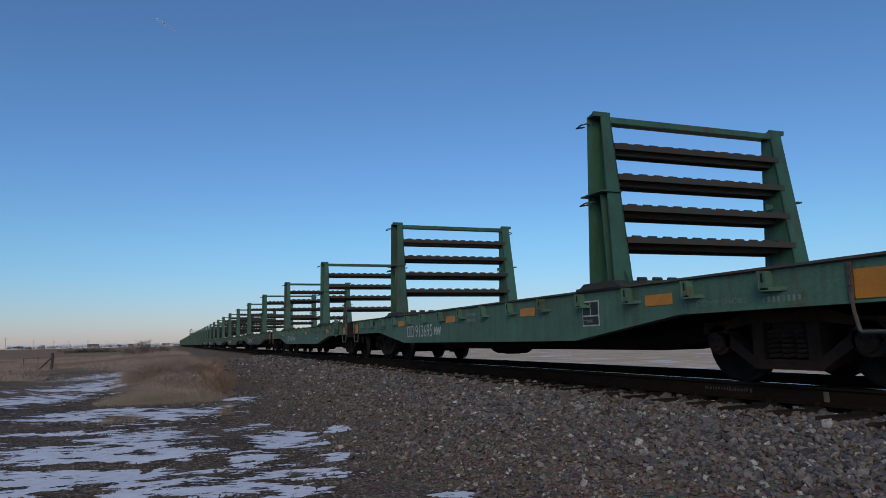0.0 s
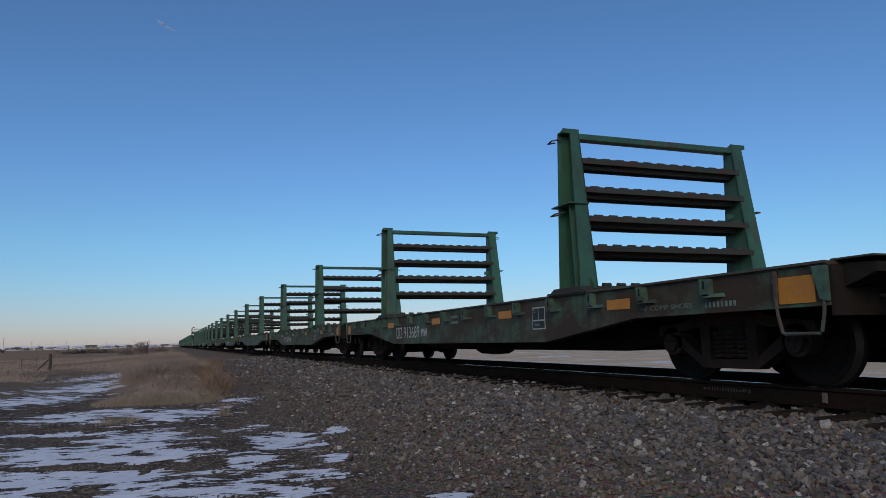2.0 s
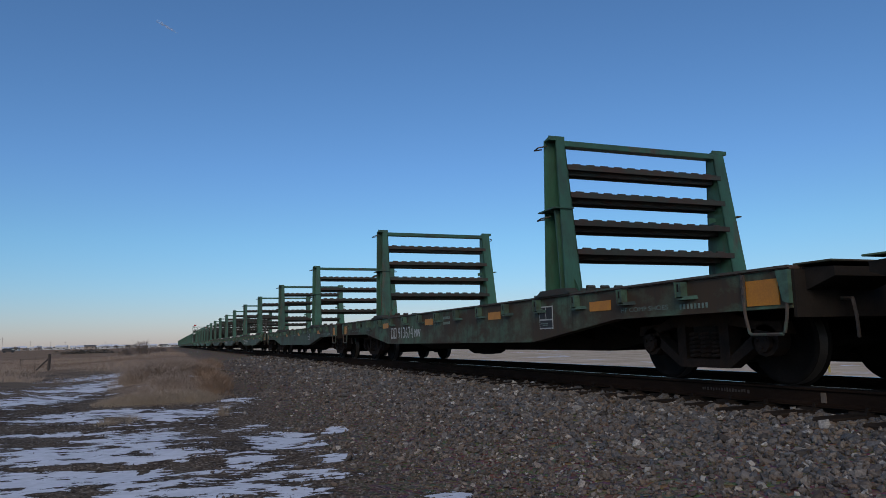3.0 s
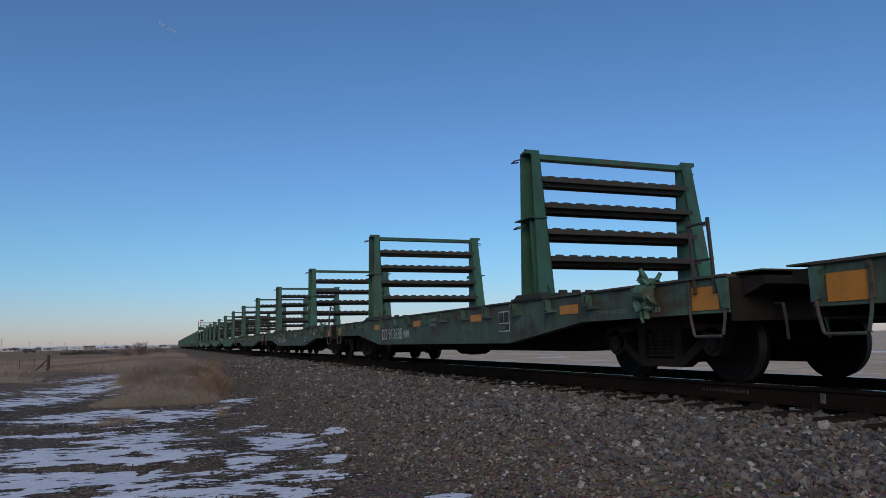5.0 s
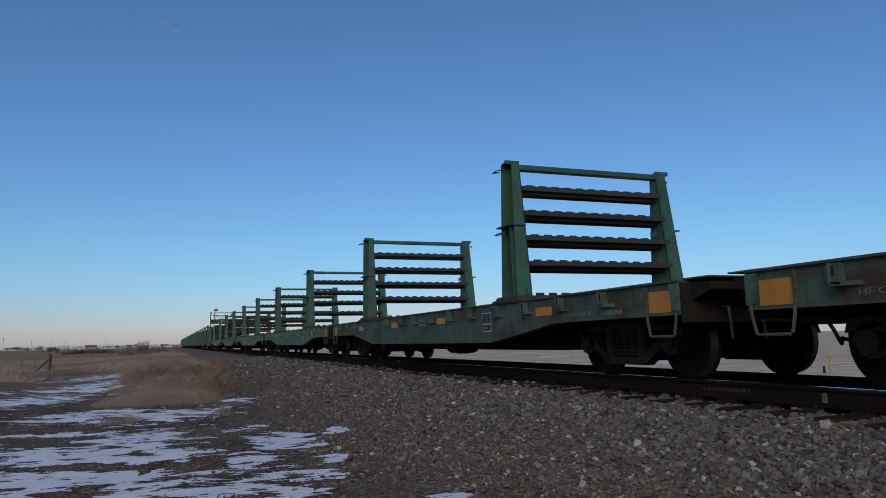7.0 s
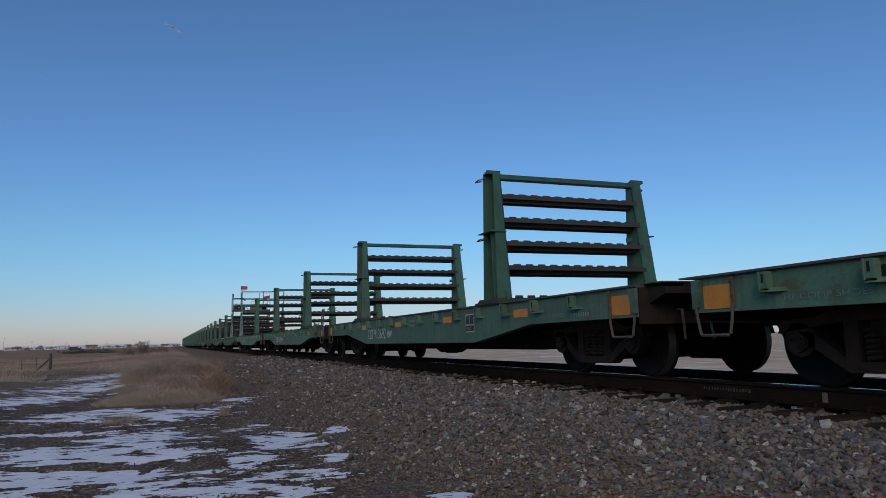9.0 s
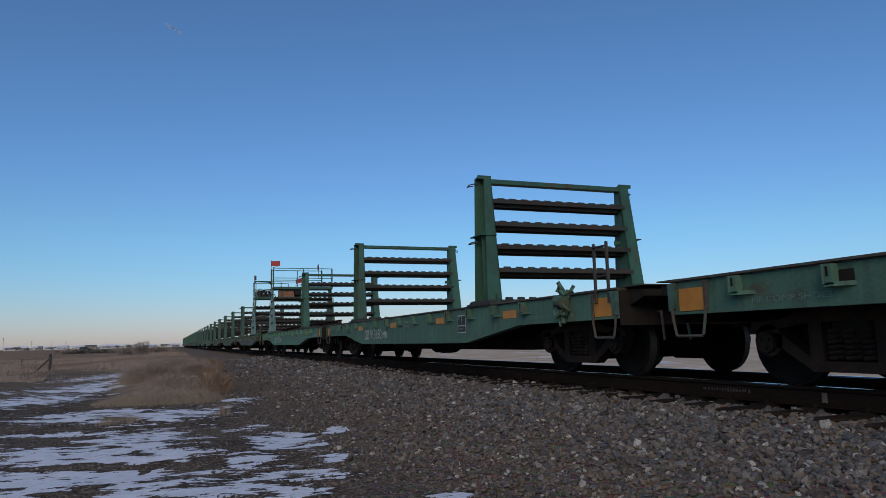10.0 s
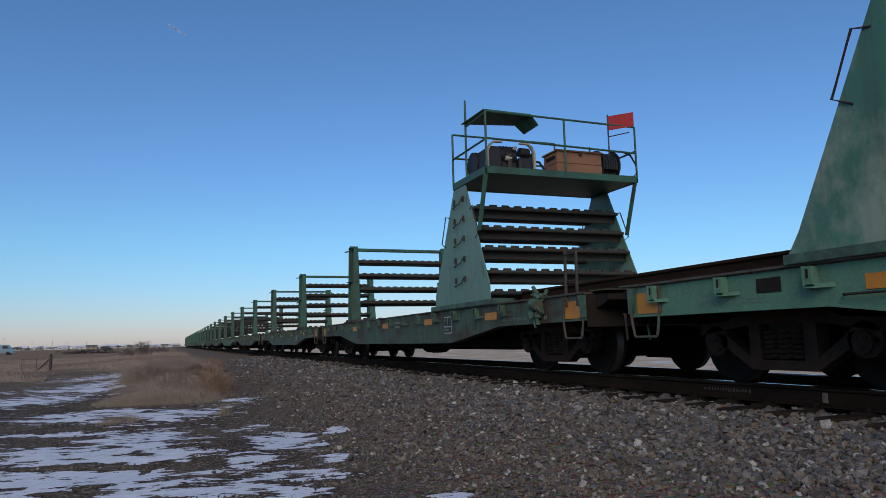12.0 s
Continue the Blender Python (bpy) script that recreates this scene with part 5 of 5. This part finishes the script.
ob = part("mill_mark", bm, M["mill"], None, "raised unreadable mill marks on the rail web", "stuff")
tagged(ob, category="marking").location = (RAIL_X - 0.752 - 0.0093, 0, 0)


# ---- ballast: loose broken stones ----
CRUSHED = ((0.00, (0.041, 0.036, 0.034)), (0.18, (0.108, 0.095, 0.086)), (0.36, (0.077, 0.081, 0.088)), (0.52, (0.158, 0.131, 0.108)), (0.66, (0.108, 0.108, 0.113)), (0.78, (0.149, 0.104, 0.072)), (0.92, (0.180, 0.171, 0.162)), (1.00, (0.378, 0.360, 0.333)))
DUSTY = ((0.0, (0.045, 0.037, 0.032)), (0.20, (0.115, 0.090, 0.072)), (0.40, (0.085, 0.078, 0.073)), (0.56, (0.165, 0.122, 0.092)), (0.72, (0.125, 0.096, 0.074)), (0.84, (0.155, 0.14, 0.13)), (0.95, (0.22, 0.175, 0.14)), (1.0, (0.42, 0.38, 0.34)))


def stone_material(cols, single=False):
    m = bpy.data.materials.new("broken_ballast_stone")
    m.use_nodes = True
    n, l = m.node_tree.nodes, m.node_tree.links
    b = n["Principled BSDF"]
    b.inputs["Roughness"].default_value, b.inputs["Specular IOR Level"].default_value = 0.75, 0.35
    g = n.new("ShaderNodeNewGeometry")
    r = n.new("ShaderNodeValToRGB")
    while len(r.color_ramp.elements) < len(cols):
        r.color_ramp.elements.new(0.5)
    for e, (pos, c) in zip(r.color_ramp.elements, cols):
        e.position, e.color = pos, (*c, 1)
    info = n.new("ShaderNodeObjectInfo")
    l.new(info.outputs["Random"] if single else g.outputs["Random Per Island"], r.inputs[0])
    tc, t = n.new("ShaderNodeTexCoord"), n.new("ShaderNodeTexNoise")
    t.inputs["Scale"].default_value, t.inputs["Detail"].default_value = 70, 4
    l.new(tc.outputs["Object"], t.inputs["Vector"])
    x = n.new("ShaderNodeMix")
    x.data_type, x.blend_type = "RGBA", "MULTIPLY"
    x.inputs[0].default_value = 1.0
    q = n.new("ShaderNodeValToRGB")
    q.color_ramp.elements[0].color, q.color_ramp.elements[1].color = (0.6, 0.6, 0.6, 1), (1.35, 1.33, 1.3, 1)
    q.color_ramp.elements[0].position, q.color_ramp.elements[1].position = 0.3, 0.7
    l.new(t.outputs[0], q.inputs[0])
    l.new(r.outputs[0], x.inputs[6])
    l.new(q.outputs[0], x.inputs[7])
    l.new(x.outputs[2], b.inputs["Base Color"])
    return m


def stone_shapes(k, seed):
    """A few angular stones: jittered icosahedra squashed flat."""
    bm = B()
    bmesh.ops.create_icosphere(bm, subdivisions=1, radius=1.0)
    base = np.array([v.co[:] for v in bm.verts])
    tri = np.array([[v.index for v in f.verts] for f in bm.faces])
    bm.free()
    rng2 = np.random.default_rng(seed)
    return [base * rng2.uniform(0.5, 1.3, (len(base), 1)) * rng2.uniform(0.5, 1.25, 3) for _ in range(k)], tri


def scatter(name, label, spots, seed, material):
    """spots: rows of x, y, size."""
    shapes, tri = stone_shapes(14, seed)
    rng2 = np.random.default_rng(seed)
    nv = len(shapes[0])
    V, F = np.zeros((len(spots) * nv, 3)), np.zeros((len(spots) * len(tri), 3), int)
    for i, (x, y, s) in enumerate(spots):
        q = rng2.normal(size=4)
        q /= np.linalg.norm(q)
        w, a, b, c = q
        R = np.array([[1 - 2 * (b * b + c * c), 2 * (a * b - c * w), 2 * (a * c + b * w)], [2 * (a * b + c * w), 1 - 2 * (a * a + c * c), 2 * (b * c - a * w)],
                      [2 * (a * c - b * w), 2 * (b * c + a * w), 1 - 2 * (a * a + b * b)]])
        P = (shapes[rng2.integers(14)] * s) @ R.T
        P[:, 2] *= 0.8
        P += (x, y, ground_z(x, y) + s * rng2.uniform(0.05, 0.5))
        V[i * nv:(i + 1) * nv] = P
        F[i * len(tri):(i + 1) * len(tri)] = tri + i * nv
    me = bpy.data.meshes.new(name)
    me.from_pydata(V.tolist(), [], F.tolist())
    me.materials.append(material)
    return tagged(new(name, me), label, "gravel", kind="stuff")


STONE, STONE_SINGLE, STONE_DUSTY = stone_material(CRUSHED), stone_material(CRUSHED, True), stone_material(DUSTY)


def under_snow(x, y):
    a = radians(21)
    u, v = x * math.cos(a) - y * math.sin(a), x * math.sin(a) + y * math.cos(a)
    return any(((u - cx) / rx) ** 2 + ((v - cy) / ry) ** 2 < 1.1 for cx, cy, rx, ry in SNOW)


def ballast_spots():
    """Stones down the flank of the bed; larger and cleaner towards the rail."""
    rng2 = np.random.default_rng(8)
    out, dusty = [], []
    foot = RAIL_X - 0.84
    for y0, y1, gap, size in ((2.2, 7.0, 0.040, 0.027), (7.0, 12.0, 0.050, 0.030), (12.0, 22.0, 0.080, 0.038), (22.0, 45.0, 0.16, 0.06)):
        n = int((y1 - y0) * (foot - 1.0) / gap ** 2)
        xs, ys = rng2.uniform(1.0, foot, n), rng2.uniform(y0, y1, n)
        for x, y in zip(xs, ys):
            if abs(x / max(y, 0.1)) > 1.55:
                continue
            w = noise.noise((x * 0.8, y * 0.5, 4.0)) * 0.9
            if x < 2.1 + w and (under_snow(x, y) or rng2.random() > max(0.15, 1 - (2.1 + w - x) / 0.9) * 0.8):
                continue
            on_tie = x > RAIL_X - 1.38 and abs((y - 4.05) % 0.535 - 0.2675) > 0.15
            if on_tie and rng2.random() < (0.93 if y < 6.0 else 0.55):
                continue
            grade = min(1.0, max(0.0, (x - 2.4) / 1.8 + 0.5 * noise.noise((x * 1.1, y * 0.7, 6.0))))
            spot_ = (x, y, size * (0.72 + 0.42 * grade) * rng2.uniform(0.4, 1.35) * (1.5 if rng2.random() < 0.08 else 1))
            (out if rng2.random() < grade else dusty).append(spot_)
    return out, dusty


SPOTS, DUSTY_SPOTS = ballast_spots()
SPOTS.sort(key=lambda s: (s[0] - 3.3) ** 2 + (s[1] - 3.7) ** 2)
heap = scatter("ballast", "grey and tan broken ballast stones", SPOTS[300:], 21, STONE)
scatter("ballast", "dirt-coated brown ballast stones on the flank", DUSTY_SPOTS, 23, STONE_DUSTY)
shapes, tri = stone_shapes(10, 31)
stones = []
for shape in shapes:
    me = bpy.data.meshes.new("stone")
    me.from_pydata((shape * (1, 1, 0.8)).tolist(), [], tri.tolist())
    me.materials.append(STONE_SINGLE)
    stones.append(me)
rng = random.Random(9)
for x, y, s in SPOTS[:300]:
    ob = new("stone", stones[rng.randrange(10)])
    ob.parent = heap
    ob.matrix_basis = pose(x, y, ground_z(x, y) + s * 0.3, rng.uniform(-40, 40), rng.uniform(-40, 40), rng.uniform(0, 360)) @ Matrix.Scale(s, 4)
rng = np.random.default_rng(5)
PEBBLES = [(rng.uniform(-1.5, 2.6), 3.8 + 13 * rng.random() ** 1.5, rng.uniform(0.005, 0.016)) for _ in range(9000)]
scatter("gravel", "small scattered pebbles and clods on the dirt", [p for p in PEBBLES if not under_snow(p[0], p[1])], 22, STONE_DUSTY)


# ---- what moves ----
def motions():
    for j, car in enumerate(cars):
        y = FIRST + 2 * j * S - RACK_AT[0]
        walk(car, [(t, pose(RAIL_X, y - SPEED * t, 0)) for t in (0, 3, 6, 9, 12)])
    walk(loose_rail, [(t, pose(LOOSE_AT[0], RAIL_END - SPEED * t, LOOSE_AT[1])) for t in (0, 3, 6, 9, 12)])
    walk(wisp, [(t, pose(WISP[0] + 3.3 * t, WISP[1], WISP[2] - 0.9 * t)) for t in (0, 3, 6, 9, 12)])
    y = 330.0
    walk(suv, [(t, pose((-0.1913 + 0.0118 * (t - 2.1)) * y, y, ground_z(-45, y))) for t in (0, 3, 6, 9, 12)])
    y = 180.0
    walk(van, [(t, pose(-0.1765 * y - 2.7 - 2.65 * (12 - t), y, ground_z(-35, y))) for t in (0, 3, 6, 9, 12)])
    for car in cars[:WHEELS_TURN]:
        for ob in car.children_recursive:
            if ob.name.startswith("wheelset"):
                at = ob.location.copy()
                walk(ob, [(k / FPS, pose(*at, rx=math.degrees(SPEED * k / FPS / 0.42))) for k in range(12 * FPS + 1)])


WHEELS_TURN = 13
motions()
